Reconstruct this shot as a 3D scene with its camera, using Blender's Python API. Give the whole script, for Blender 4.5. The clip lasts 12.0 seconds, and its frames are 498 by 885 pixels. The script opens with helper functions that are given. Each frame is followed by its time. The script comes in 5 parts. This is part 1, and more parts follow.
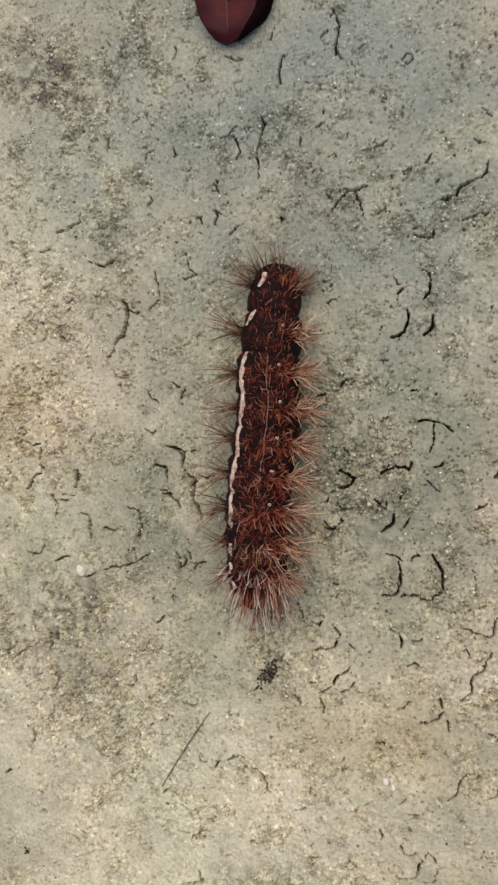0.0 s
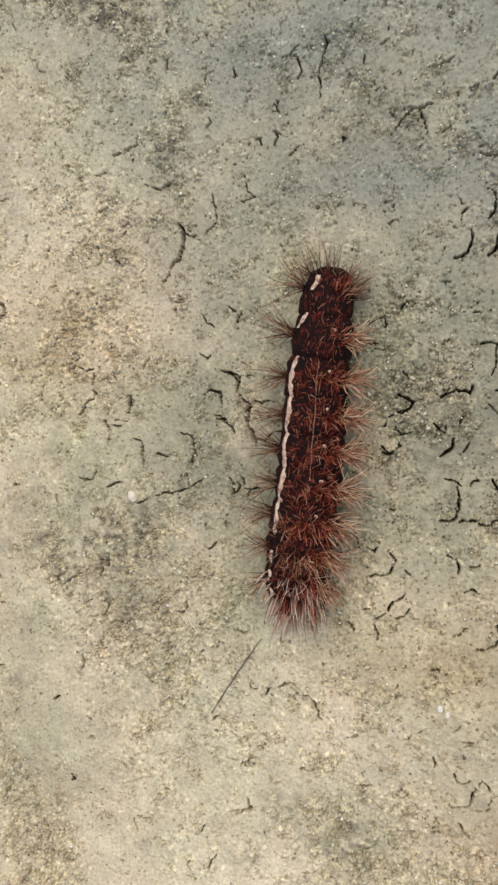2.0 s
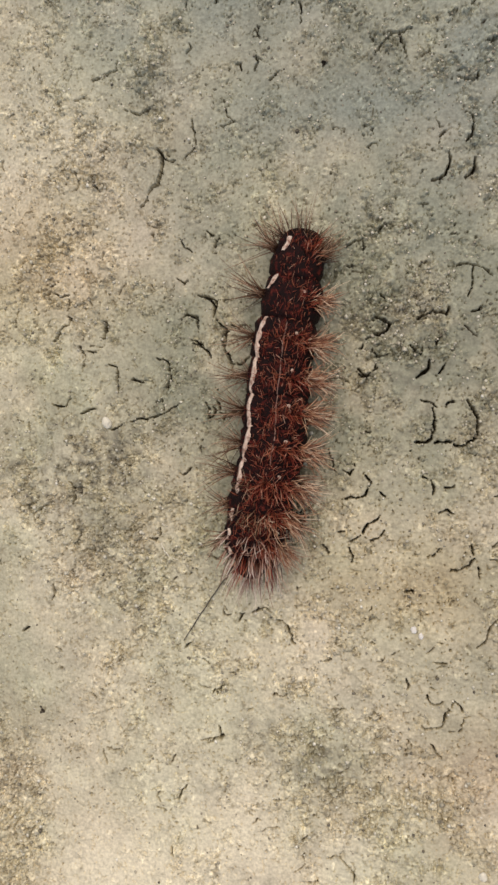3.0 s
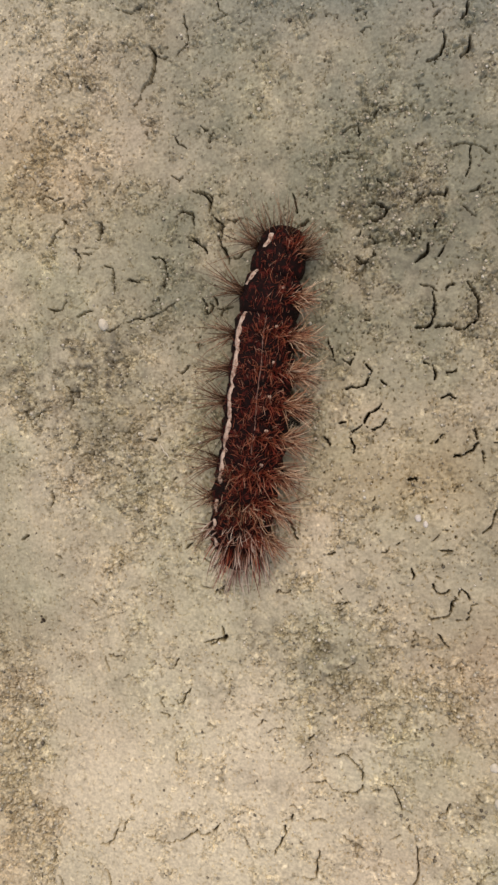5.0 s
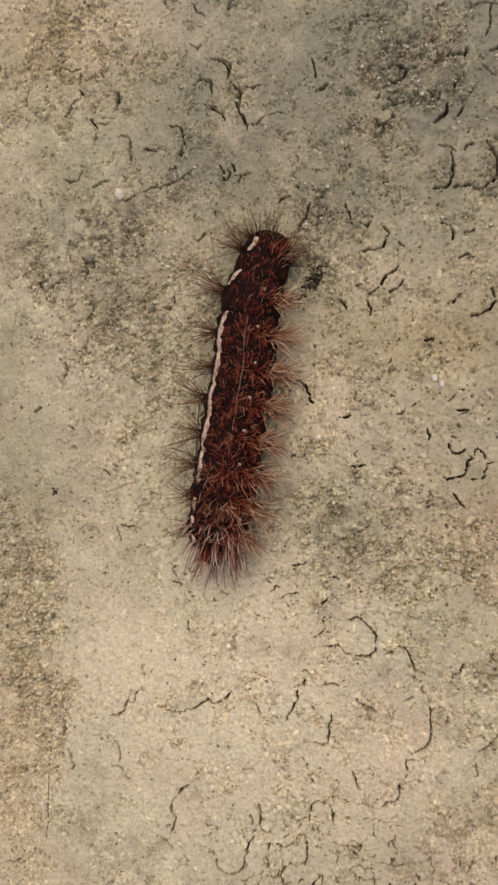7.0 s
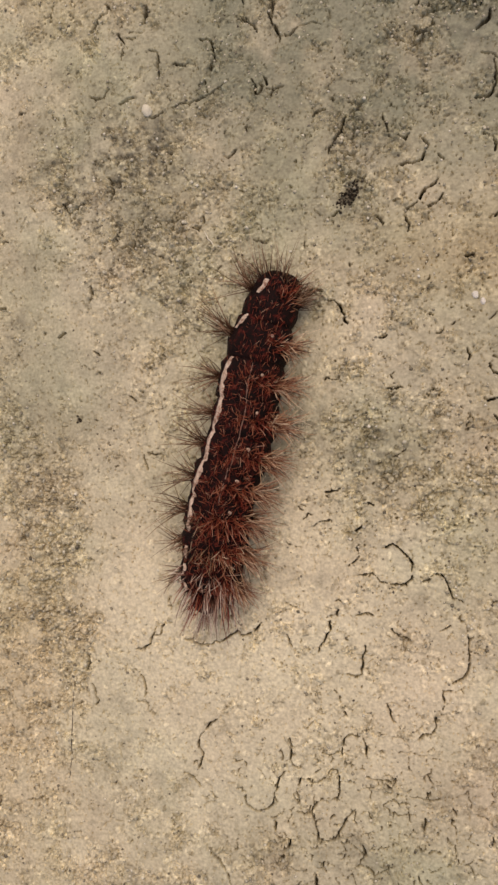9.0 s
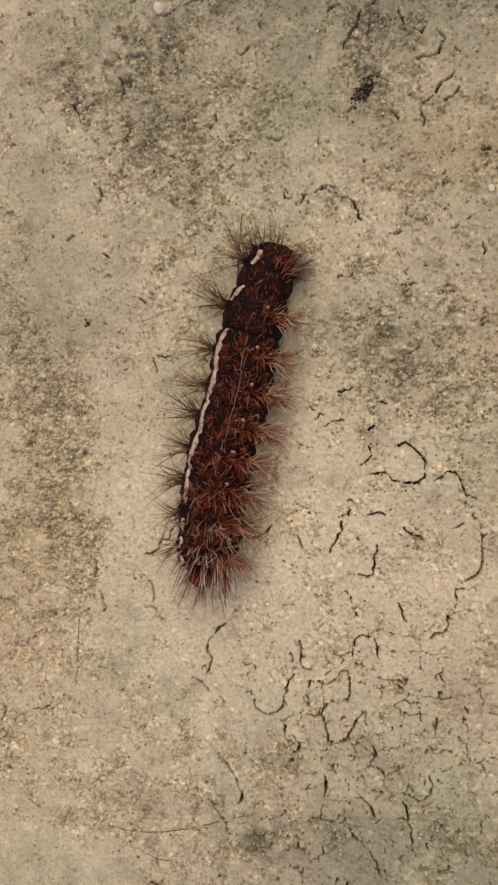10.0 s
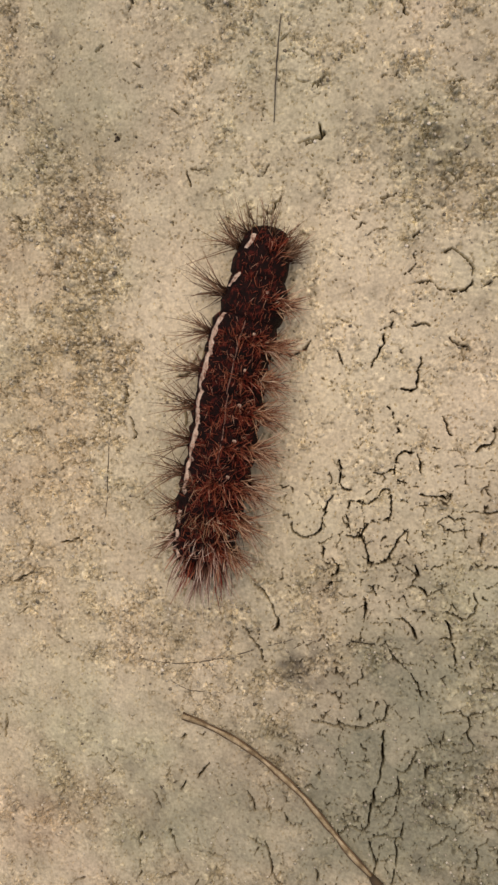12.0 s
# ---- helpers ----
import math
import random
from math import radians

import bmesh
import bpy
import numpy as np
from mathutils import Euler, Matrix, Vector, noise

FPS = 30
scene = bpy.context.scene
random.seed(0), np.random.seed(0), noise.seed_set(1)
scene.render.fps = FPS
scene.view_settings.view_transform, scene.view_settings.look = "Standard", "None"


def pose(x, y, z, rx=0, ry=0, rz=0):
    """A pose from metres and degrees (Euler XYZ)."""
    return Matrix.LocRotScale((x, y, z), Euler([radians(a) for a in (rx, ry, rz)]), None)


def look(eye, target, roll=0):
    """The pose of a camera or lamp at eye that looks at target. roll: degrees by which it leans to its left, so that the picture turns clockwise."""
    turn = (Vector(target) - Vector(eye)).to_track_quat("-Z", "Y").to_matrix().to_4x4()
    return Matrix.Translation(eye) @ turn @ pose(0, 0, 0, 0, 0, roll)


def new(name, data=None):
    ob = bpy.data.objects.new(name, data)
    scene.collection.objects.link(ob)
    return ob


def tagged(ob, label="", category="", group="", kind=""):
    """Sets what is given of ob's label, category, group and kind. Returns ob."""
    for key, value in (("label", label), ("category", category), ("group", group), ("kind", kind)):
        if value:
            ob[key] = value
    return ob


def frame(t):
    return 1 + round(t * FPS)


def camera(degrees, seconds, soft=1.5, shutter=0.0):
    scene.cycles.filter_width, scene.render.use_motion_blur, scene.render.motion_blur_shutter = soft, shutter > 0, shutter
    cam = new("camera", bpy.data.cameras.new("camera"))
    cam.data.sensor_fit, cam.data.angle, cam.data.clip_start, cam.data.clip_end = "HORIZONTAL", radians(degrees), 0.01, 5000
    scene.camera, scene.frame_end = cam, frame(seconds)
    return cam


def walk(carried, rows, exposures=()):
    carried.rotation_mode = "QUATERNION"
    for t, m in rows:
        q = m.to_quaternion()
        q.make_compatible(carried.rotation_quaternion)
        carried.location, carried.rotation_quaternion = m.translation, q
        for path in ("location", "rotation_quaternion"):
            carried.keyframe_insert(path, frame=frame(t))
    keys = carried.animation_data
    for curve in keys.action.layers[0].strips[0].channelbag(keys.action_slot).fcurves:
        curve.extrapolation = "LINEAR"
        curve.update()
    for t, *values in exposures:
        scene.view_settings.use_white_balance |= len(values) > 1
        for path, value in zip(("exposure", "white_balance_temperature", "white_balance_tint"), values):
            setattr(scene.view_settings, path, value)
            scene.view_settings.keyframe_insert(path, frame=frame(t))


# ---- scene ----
MM = 0.001

# ---- camera ----
cam = camera(31.00, 12.0, soft=2.6)
PATH = [
    (0, pose(0.03028, 0.00150, 0.10113, -1.43, 16.24, -1.84)),
    (0.5, pose(0.03359, 0.00736, 0.10010, -0.61, 16.18, -1.21)),
    (1, pose(0.03083, 0.00510, 0.10017, -1.36, 16.49, -1.18)),
    (1.5, pose(0.03142, -0.00286, 0.09954, -1.08, 15.10, -1.10)),
    (2, pose(0.02595, -0.00621, 0.10149, -1.76, 17.61, -0.92)),
    (2.5, pose(0.02421, -0.01510, 0.10175, -1.26, 15.54, 0.33)),
    (3, pose(0.02454, -0.01688, 0.10186, -0.61, 15.36, -0.14)),
    (3.5, pose(0.02711, -0.02066, 0.10101, -0.41, 15.71, -0.97)),
    (3.7, pose(0.02668, -0.02256, 0.10103, -0.92, 15.81, -1.18)),
    (5.3, pose(0.02485, -0.03239, 0.09952, -0.02, 15.81, -1.31)),
    (5.5, pose(0.02516, -0.03381, 0.09868, -0.55, 16.18, -1.44)),
    (6, pose(0.02392, -0.03968, 0.09870, -0.78, 16.31, -0.86)),
    (6.5, pose(0.02109, -0.04600, 0.10003, -0.02, 16.15, -0.29)),
    (7, pose(0.02216, -0.04666, 0.10064, 0.35, 15.40, -0.57)),
    (7.2, pose(0.02550, -0.04609, 0.09971, 0.05, 15.71, -0.96)),
    (8.8, pose(0.01986, -0.05173, 0.09849, 0.39, 15.68, -0.16)),
    (9, pose(0.01880, -0.05435, 0.09801, -0.11, 16.01, -0.35)),
    (9.5, pose(0.02046, -0.05994, 0.09723, 0.07, 14.76, -0.72)),
    (10, pose(0.01608, -0.06502, 0.09772, -0.30, 15.29, 0.04)),
    (10.5, pose(0.01466, -0.06768, 0.09732, -0.22, 14.82, 0.49)),
    (11, pose(0.01270, -0.07231, 0.09714, -0.69, 14.89, 0.38)),
    (11.5, pose(0.01221, -0.07874, 0.09605, -1.61, 15.02, 0.28)),
    (12, pose(0.01129, -0.08254, 0.09556, -1.87, 15.30, 0.20)),
]
walk(cam, PATH, [(0.0, 0.3, 7200, 11), (0.5, 0.29, 6950, 11), (1.5, 0.29, 7050, 11), (2.0, 0.38, 7400, 12), (2.5, 0.27, 7500, 13), (3.5, 0.25, 7600, 14), (5.5, -0.01, 8050, 18), (6.5, 0.05, 8150, 18), (7.0, -0.08, 8250, 19), (9.0, -0.05, 8450, 20), (9.6, -0.14, 8500, 20), (11.5, -0.11, 8500, 20), (12.0, -0.08, 8500, 20)])

# ---- light: bright haze, stronger from the tail side ----
world = bpy.data.worlds.new("sky")
scene.world = world
world.use_nodes = True
sky = world.node_tree.nodes.new("ShaderNodeTexSky")
sky.sky_type, sky.sun_disc = "NISHITA", False
sky.sun_elevation, sky.sun_rotation = radians(70), radians(16)
world.node_tree.links.new(sky.outputs[0], world.node_tree.nodes["Background"].inputs[0])
world.node_tree.nodes["Background"].inputs[1].default_value = 0.11
sun_data = bpy.data.lights.new("sun", "SUN")
sun_data.energy, sun_data.angle, sun_data.color = 1.95, radians(75), (1.0, 0.935, 0.835)
sun = new("sun", sun_data)
sun.matrix_world = look((0.1, 0.35, 1.0), (0, 0, 0))


# ---- materials ----
def material(name):
    m = bpy.data.materials.new(name)
    m.use_nodes = True
    return m, m.node_tree.nodes, m.node_tree.links, m.node_tree.nodes["Principled BSDF"]


def ramp(nodes, links, source, stops):
    r = nodes.new("ShaderNodeValToRGB")
    e = r.color_ramp.elements
    e[0].position, e[0].color = stops[0][0], (*stops[0][1], 1)
    e[1].position, e[1].color = stops[-1][0], (*stops[-1][1], 1)
    for p, c in stops[1:-1]:
        e.new(p).color = (*c, 1)
    links.new(source, r.inputs[0])
    return r.outputs[0]


def noise_node(nodes, links, scale, detail=4.0, rough=0.55, coord=None):
    n = nodes.new("ShaderNodeTexNoise")
    n.inputs["Scale"].default_value, n.inputs["Detail"].default_value, n.inputs["Roughness"].default_value = scale, detail, rough
    links.new(coord, n.inputs["Vector"])
    return n.outputs["Fac"]


def mixed(nodes, links, kind, fac, a, b):
    m = nodes.new("ShaderNodeMix")
    m.data_type, m.blend_type = "RGBA", kind
    for socket, v in ((m.inputs[0], fac), (m.inputs[6], a), (m.inputs[7], b)):
        if isinstance(v, (int, float)):
            socket.default_value = v
        elif isinstance(v, tuple):
            socket.default_value = (*v, 1)
        else:
            links.new(v, socket)
    return m.outputs[2]


def attr(nodes, name):
    a = nodes.new("ShaderNodeAttribute")
    a.attribute_name = name
    return a.outputs["Fac"]


def bumped(nodes, links, bsdf, height, dist, strength=1.0):
    b = nodes.new("ShaderNodeBump")
    b.inputs["Distance"].default_value, b.inputs["Strength"].default_value = dist, strength
    links.new(height, b.inputs["Height"])
    links.new(b.outputs[0], bsdf.inputs["Normal"])


def plain(name, stops, scale, rough, bump=0.0, spec=0.5):
    """A mottled surface: a colour ramp over noise, with fine relief."""
    m, nodes, links, bsdf = material(name)
    co = nodes.new("ShaderNodeTexCoord").outputs["Object"]
    n = noise_node(nodes, links, scale, 5, 0.6, co)
    links.new(ramp(nodes, links, n, stops), bsdf.inputs["Base Color"])
    bsdf.inputs["Roughness"].default_value = rough
    bsdf.inputs["Specular IOR Level"].default_value = spec
    if bump:
        bumped(nodes, links, bsdf, noise_node(nodes, links, scale * 3, 4, 0.6, co), bump)
    return m


def islands(name, stops, rough, spec=0.5):
    """Colour that changes from piece to piece of a joined mesh."""
    m, nodes, links, bsdf = material(name)
    g = nodes.new("ShaderNodeNewGeometry").outputs["Random Per Island"]
    links.new(ramp(nodes, links, g, stops), bsdf.inputs["Base Color"])
    bsdf.inputs["Roughness"].default_value = rough
    bsdf.inputs["Specular IOR Level"].default_value = spec
    return m


def ground_material():
    m, nodes, links, bsdf = material("dried_mud")
    co = nodes.new("ShaderNodeTexCoord").outputs["Object"]
    broad = noise_node(nodes, links, 90, 5, 0.6, co)
    col = ramp(nodes, links, broad, [(0.3, (0.41, 0.36, 0.255)), (0.5, (0.54, 0.485, 0.35)), (0.72, (0.64, 0.585, 0.44))])
    patch = noise_node(nodes, links, 330, 4, 0.6, co)
    col = mixed(nodes, links, "MULTIPLY", 1.0, col, ramp(nodes, links, patch, [(0.32, (0.8, 0.8, 0.8)), (0.5, (1, 1, 1)), (0.68, (1.14, 1.14, 1.13))]))
    hue = noise_node(nodes, links, 48, 3, 0.6, co)
    col = mixed(nodes, links, "MULTIPLY", 1.0, col, ramp(nodes, links, hue, [(0.35, (0.945, 1.02, 1.0)), (0.5, (1, 1, 1)), (0.66, (1.04, 0.98, 1.0))]))
    col = mixed(nodes, links, "MIX", attr(nodes, "pale"), col, (0.76, 0.69, 0.515))
    # green and slate tints, with some falloff of light painted in
    col = mixed(nodes, links, "MIX", attr(nodes, "moss_falloff"), col, (0.25, 0.255, 0.187))
    col = mixed(nodes, links, "MIX", attr(nodes, "slate_falloff"), col, (0.245, 0.272, 0.238))
    col = mixed(nodes, links, "MIX", attr(nodes, "ochre"), col, (0.41, 0.29, 0.155))
    col = mixed(nodes, links, "MIX", attr(nodes, "dirt"), col, (0.115, 0.105, 0.085))
    rough = attr(nodes, "rough")
    amount = nodes.new("ShaderNodeMapRange")
    amount.inputs["To Min"].default_value, amount.inputs["To Max"].default_value = 0.2, 0.46
    links.new(rough, amount.inputs["Value"])
    amount = amount.outputs[0]
    grit = noise_node(nodes, links, 2300, 1, 0.5, co)
    col = mixed(nodes, links, "MULTIPLY", amount, col, ramp(nodes, links, grit, [(0.32, (0.30, 0.265, 0.22)), (0.45, (0.85, 0.84, 0.83)), (0.55, (1, 1, 1)), (0.68, (1.5, 1.5, 1.48))]))
    fleck = noise_node(nodes, links, 3400, 1, 0.5, co)
    col = mixed(nodes, links, "MULTIPLY", amount, col, ramp(nodes, links, fleck, [(0.33, (0.45, 0.45, 0.44)), (0.5, (1, 1, 1)), (0.68, (1.45, 1.45, 1.45))]))
    # dark hairline squiggles in the colour, for cracks too fine to model
    line = noise_node(nodes, links, 520, 3, 0.6, co)
    col = mixed(nodes, links, "MULTIPLY", amount, col, ramp(nodes, links, line, [(0.44, (1, 1, 1)), (0.458, (0.45, 0.43, 0.4)), (0.476, (1, 1, 1))]))
    # each granule has a tone of its own
    col = mixed(nodes, links, "MULTIPLY", 1.0, col, ramp(nodes, links, attr(nodes, "tone"), [(0.0, (0.68, 0.66, 0.62)), (0.4, (1, 1, 1)), (0.6, (1, 1, 1)), (1.0, (1.42, 1.42, 1.4))]))
    # shade painted into the cracks: dark brown by groove depth
    col = mixed(nodes, links, "MIX", attr(nodes, "crack_shade"), col, (0.11, 0.09, 0.062))
    links.new(col, bsdf.inputs["Base Color"])
    bsdf.inputs["Roughness"].default_value = 0.92
    bsdf.inputs["Specular IOR Level"].default_value = 0.2
    relief = nodes.new("ShaderNodeMath")
    relief.operation = "MULTIPLY"
    links.new(noise_node(nodes, links, 1700, 2, 0.6, co), relief.inputs[0])
    links.new(amount, relief.inputs[1])
    bumped(nodes, links, bsdf, relief.outputs[0], 0.00014, 0.8)
    return m


MUD = ground_material()
SAND = islands("sand_grain", [(0.0, (0.1, 0.085, 0.06)), (0.2, (0.32, 0.285, 0.21)), (0.7, (0.56, 0.515, 0.4)), (0.93, (0.7, 0.65, 0.52)), (1.0, (0.86, 0.82, 0.7))], 0.7)
PALE_STONE = plain("pale_stone", [(0.3, (0.62, 0.57, 0.45)), (0.7, (0.8, 0.75, 0.62))], 900, 0.7, 0.0001)
WHITE_STONE = plain("white_stone", [(0.3, (0.66, 0.62, 0.55)), (0.7, (0.85, 0.82, 0.76))], 1200, 0.5, 0.0001)
SOIL = islands("dark_soil", [(0.0, (0.014, 0.010, 0.007)), (0.6, (0.045, 0.034, 0.023)), (1.0, (0.2, 0.17, 0.12))], 0.9, 0.2)
FIBRE = plain("fibre", [(0.3, (0.035, 0.028, 0.02)), (0.7, (0.11, 0.09, 0.065))], 600, 0.7)
STEM = plain("dry_stem", [(0.3, (0.16, 0.11, 0.055)), (0.45, (0.31, 0.235, 0.13)), (0.62, (0.52, 0.42, 0.27))], 900, 0.55, 0.00015)
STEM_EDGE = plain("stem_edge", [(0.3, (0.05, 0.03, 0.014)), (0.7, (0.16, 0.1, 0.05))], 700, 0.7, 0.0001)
STEM_TIP = plain("stem_tip", [(0.3, (0.03, 0.02, 0.012)), (0.7, (0.09, 0.06, 0.03))], 500, 0.8)
SKIN = plain("caterpillar_skin", [(0.34, (0.003, 0.0012, 0.001)), (0.55, (0.013, 0.002, 0.0018)), (0.66, (0.09, 0.011, 0.007)), (0.78, (0.2, 0.08, 0.055))], 1500, 0.7, 0.00015, 0.15)
CREAM = plain("cream_stripe", [(0.34, (0.24, 0.12, 0.085)), (0.46, (0.52, 0.37, 0.29)), (0.66, (0.74, 0.61, 0.51))], 1900, 0.6, 0.0001)
DORSAL = plain("dorsal_fleck", [(0.3, (0.09, 0.03, 0.022)), (0.7, (0.36, 0.21, 0.16))], 1800, 0.6)


def hair(name, stops):
    """Bristles, dark at the root and paler towards the tip, each with a tone of its own."""
    m, nodes, links, bsdf = material(name)
    g = nodes.new("ShaderNodeNewGeometry").outputs["Random Per Island"]
    col = ramp(nodes, links, g, stops)
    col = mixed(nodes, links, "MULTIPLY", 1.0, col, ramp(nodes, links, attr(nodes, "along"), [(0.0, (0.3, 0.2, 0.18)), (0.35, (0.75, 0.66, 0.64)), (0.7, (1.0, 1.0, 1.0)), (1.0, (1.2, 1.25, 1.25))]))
    links.new(col, bsdf.inputs["Base Color"])
    bsdf.inputs["Roughness"].default_value, bsdf.inputs["Specular IOR Level"].default_value = 0.5, 0.3
    return m


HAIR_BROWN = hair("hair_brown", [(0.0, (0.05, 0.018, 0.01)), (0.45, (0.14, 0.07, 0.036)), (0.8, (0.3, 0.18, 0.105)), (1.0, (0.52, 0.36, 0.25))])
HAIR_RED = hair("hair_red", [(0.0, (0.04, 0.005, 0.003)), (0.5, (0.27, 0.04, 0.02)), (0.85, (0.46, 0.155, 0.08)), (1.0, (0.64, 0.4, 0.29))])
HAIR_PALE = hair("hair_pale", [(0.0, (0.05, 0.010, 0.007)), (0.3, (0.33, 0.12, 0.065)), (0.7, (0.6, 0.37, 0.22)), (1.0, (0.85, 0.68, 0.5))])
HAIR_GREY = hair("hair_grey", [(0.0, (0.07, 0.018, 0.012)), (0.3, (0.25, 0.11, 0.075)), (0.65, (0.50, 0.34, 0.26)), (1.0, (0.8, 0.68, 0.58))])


# ---- ground ----
rng = np.random.default_rng(7)
TABLES = {}


def smooth_noise(x, y, size, seed):
    """Value noise from -1 to 1 with features of that size."""
    if seed not in TABLES:
        TABLES[seed] = np.random.default_rng(seed).uniform(-1, 1, (256, 256))
    table = TABLES[seed]
    u, v = x / size + 91.3, y / size + 57.7
    i, j = np.floor(u).astype(int), np.floor(v).astype(int)
    a, b = u - i, v - j
    a, b = a * a * (3 - 2 * a), b * b * (3 - 2 * b)
    i0, i1, j0, j1 = i % 256, (i + 1) % 256, j % 256, (j + 1) % 256
    return (table[i0, j0] * (1 - a) + table[i1, j0] * a) * (1 - b) + (table[i0, j1] * (1 - a) + table[i1, j1] * a) * b


def blob(x, y, cx, cy, rx, ry):
    return np.exp(-(((x - cx) / rx) ** 2 + ((y - cy) / ry) ** 2))


STEP, COLUMNS = 0.105, 740
Y0, Y1 = -142.0, 64.0


def left(y):
    """The left edge of the finely modelled strip of ground."""
    return np.interp(y, [Y0, -30, Y1], [-47.2, -46.4, -40.5])


def right(y):
    return np.interp(y, [Y0, -50, Y1], [15.5, 33.0, 34.6])


fine_u, fine_y = np.linspace(0, 1, COLUMNS), np.arange(Y0, Y1, STEP)
GX, GY = np.meshgrid(fine_u, fine_y)
GX = left(GY) + GX * (right(GY) - left(GY))


def cell_at(x, y):
    """Row and column of the strip's grid point at a place."""
    i = np.rint((x - left(y)) / (right(y) - left(y)) * (COLUMNS - 1))
    return int(np.clip(np.rint((y - Y0) / STEP), 0, len(fine_y) - 1)), int(np.clip(i, 0, COLUMNS - 1))


# patches of loose grit (x, y, reach across and along, amount), and patches of smooth clay
GRITTY_HEAD = [(-23, 46, 5.2, 5.9, 0.9), (-18, 38, 5.9, 5.9, 0.5), (-25, 7, 4.5, 7.2, 0.75), (-20, -26, 5.9, 10.4, 0.6), (-10, 49, 3.2, 4.5, 0.6), (8, 35, 4.5, 4.5, 0.5), (-17, -37, 3.9, 3.9, 0.4), (13, 3, 3.9, 4.5, 0.5), (14, -3, 3.9, 2.6, 0.6), (-31, -23, 2.0, 3.9, 0.5), (-27, 22, 5.9, 3.9, 0.45), (9, -11, 3.2, 3.2, 0.35), (24, -17, 3.9, 4.5, 0.45), (14, -3, 3.9, 3.9, 0.9), (9, -8, 5.2, 6.5, 0.6), (-27, -0, 6.5, 3.2, 0.5), (-23, -22, 3.9, 3.9, 0.6), (-36, -61, 4.5, 10.4, 0.9), (-32, -78, 3.2, 9.8, 0.75), (4, -22, 3.2, 5.2, 0.6), (9, -63, 5.9, 2.9, 0.7), (-31, -25, 2.0, 2.6, 0.5), (-37, -93, 3.9, 5.2, 0.5)]
GRITTY_FOOT = [(5, -48, 3.9, 2.9, 0.55), (3, -57, 5.9, 4.5, 0.6), (12, -54, 4.5, 3.9, 0.6), (17, -60, 4.5, 3.2, 0.75), (2, -23, 4.5, 7.8, 0.4), (-43, -61, 2.0, 2.6, 0.9), (-34, -62, 5.9, 5.2, 0.7), (-32, -74, 5.9, 7.8, 0.75), (-31, -107, 3.2, 3.9, 0.6), (-25, -108, 3.9, 3.2, 0.7), (-12, -112, 2.6, 3.2, 0.9), (-7, -109, 3.2, 1.6, 0.8), (-8, -103, 3.9, 3.9, 0.5), (-41, -105, 3.9, 3.2, 0.4), (-22, -45, 2.6, 3.9, 0.5), (-3, -89, 3.9, 3.9, 0.4), (-37, -128, 2.6, 3.9, 0.5), (-11, -119, 3.2, 2.0, 0.4)]
SMOOTH = [(-35, -49, 6.5, 7.8, 0.5), (-26, -68, 4.5, 13.0, 0.5), (-2, -113, 5.2, 3.9, 0.5), (-3, -119, 5.9, 3.9, 0.5), (-38, -114, 5.9, 5.2, 0.4), (-41, -124, 3.2, 3.9, 0.5), (9, -88, 3.9, 5.2, 0.5), (-21, -64, 8.5, 7.8, 0.6), (-25, -74, 4.5, 13.0, 0.5), (-16, -87, 7.8, 7.8, 0.4), (9, -68, 3.2, 2.6, 0.5), (-36, -36, 4.5, 5.2, 0.3), (2, -79, 7.8, 9.8, 0.3), (11, -28, 2.6, 2.6, 0.5), (-11, 17, 3.9, 4.5, 0.3), (17, 17, 7.8, 6.5, 0.35), (-28, -44, 3.9, 6.5, 0.5), (19, 6, 5.2, 3.9, 0.3), (-7, -34, 5.9, 7.2, 0.35), (-24, -67, 3.9, 7.8, 0.5)]
SMOOTH_FOOT = [(-41, -115, 6, 7, 0.6), (-22, -121, 6, 4, 0.55), (-31, -117, 5, 4, 0.5), (1, -112, 5, 4, 0.4), (-10, -131, 6, 6, 0.6), (-35, -136, 5, 5, 0.5), (-3, -121, 5, 5, 0.5), (-19, -129, 6, 5, 0.6), (0, -132, 8, 5, 0.5)]
GRIT = 0.21 + 0.2 * smooth_noise(GX, GY, 8, 4)
WX, WY = GX + 1.8 * smooth_noise(GX, GY, 5, 16) + 0.9 * smooth_noise(GX, GY, 1.6, 17), GY + 1.8 * smooth_noise(GX, GY, 5, 18) + 0.9 * smooth_noise(GX, GY, 1.6, 19)
for px, py, rx, ry, amount in GRITTY_HEAD + GRITTY_FOOT:
    GRIT += 0.74 * amount * blob(WX, WY, px, py, rx, ry)
for px, py, rx, ry, amount in SMOOTH + SMOOTH_FOOT:
    GRIT -= 0.6 * amount * blob(WX, WY, px, py, rx, ry)
GRIT += 0.34 * smooth_noise(GX, GY, 2.8, 5) + 0.42 * smooth_noise(GX, GY, 1.2, 7)
GRIT = np.clip(GRIT, 0, 0.9)


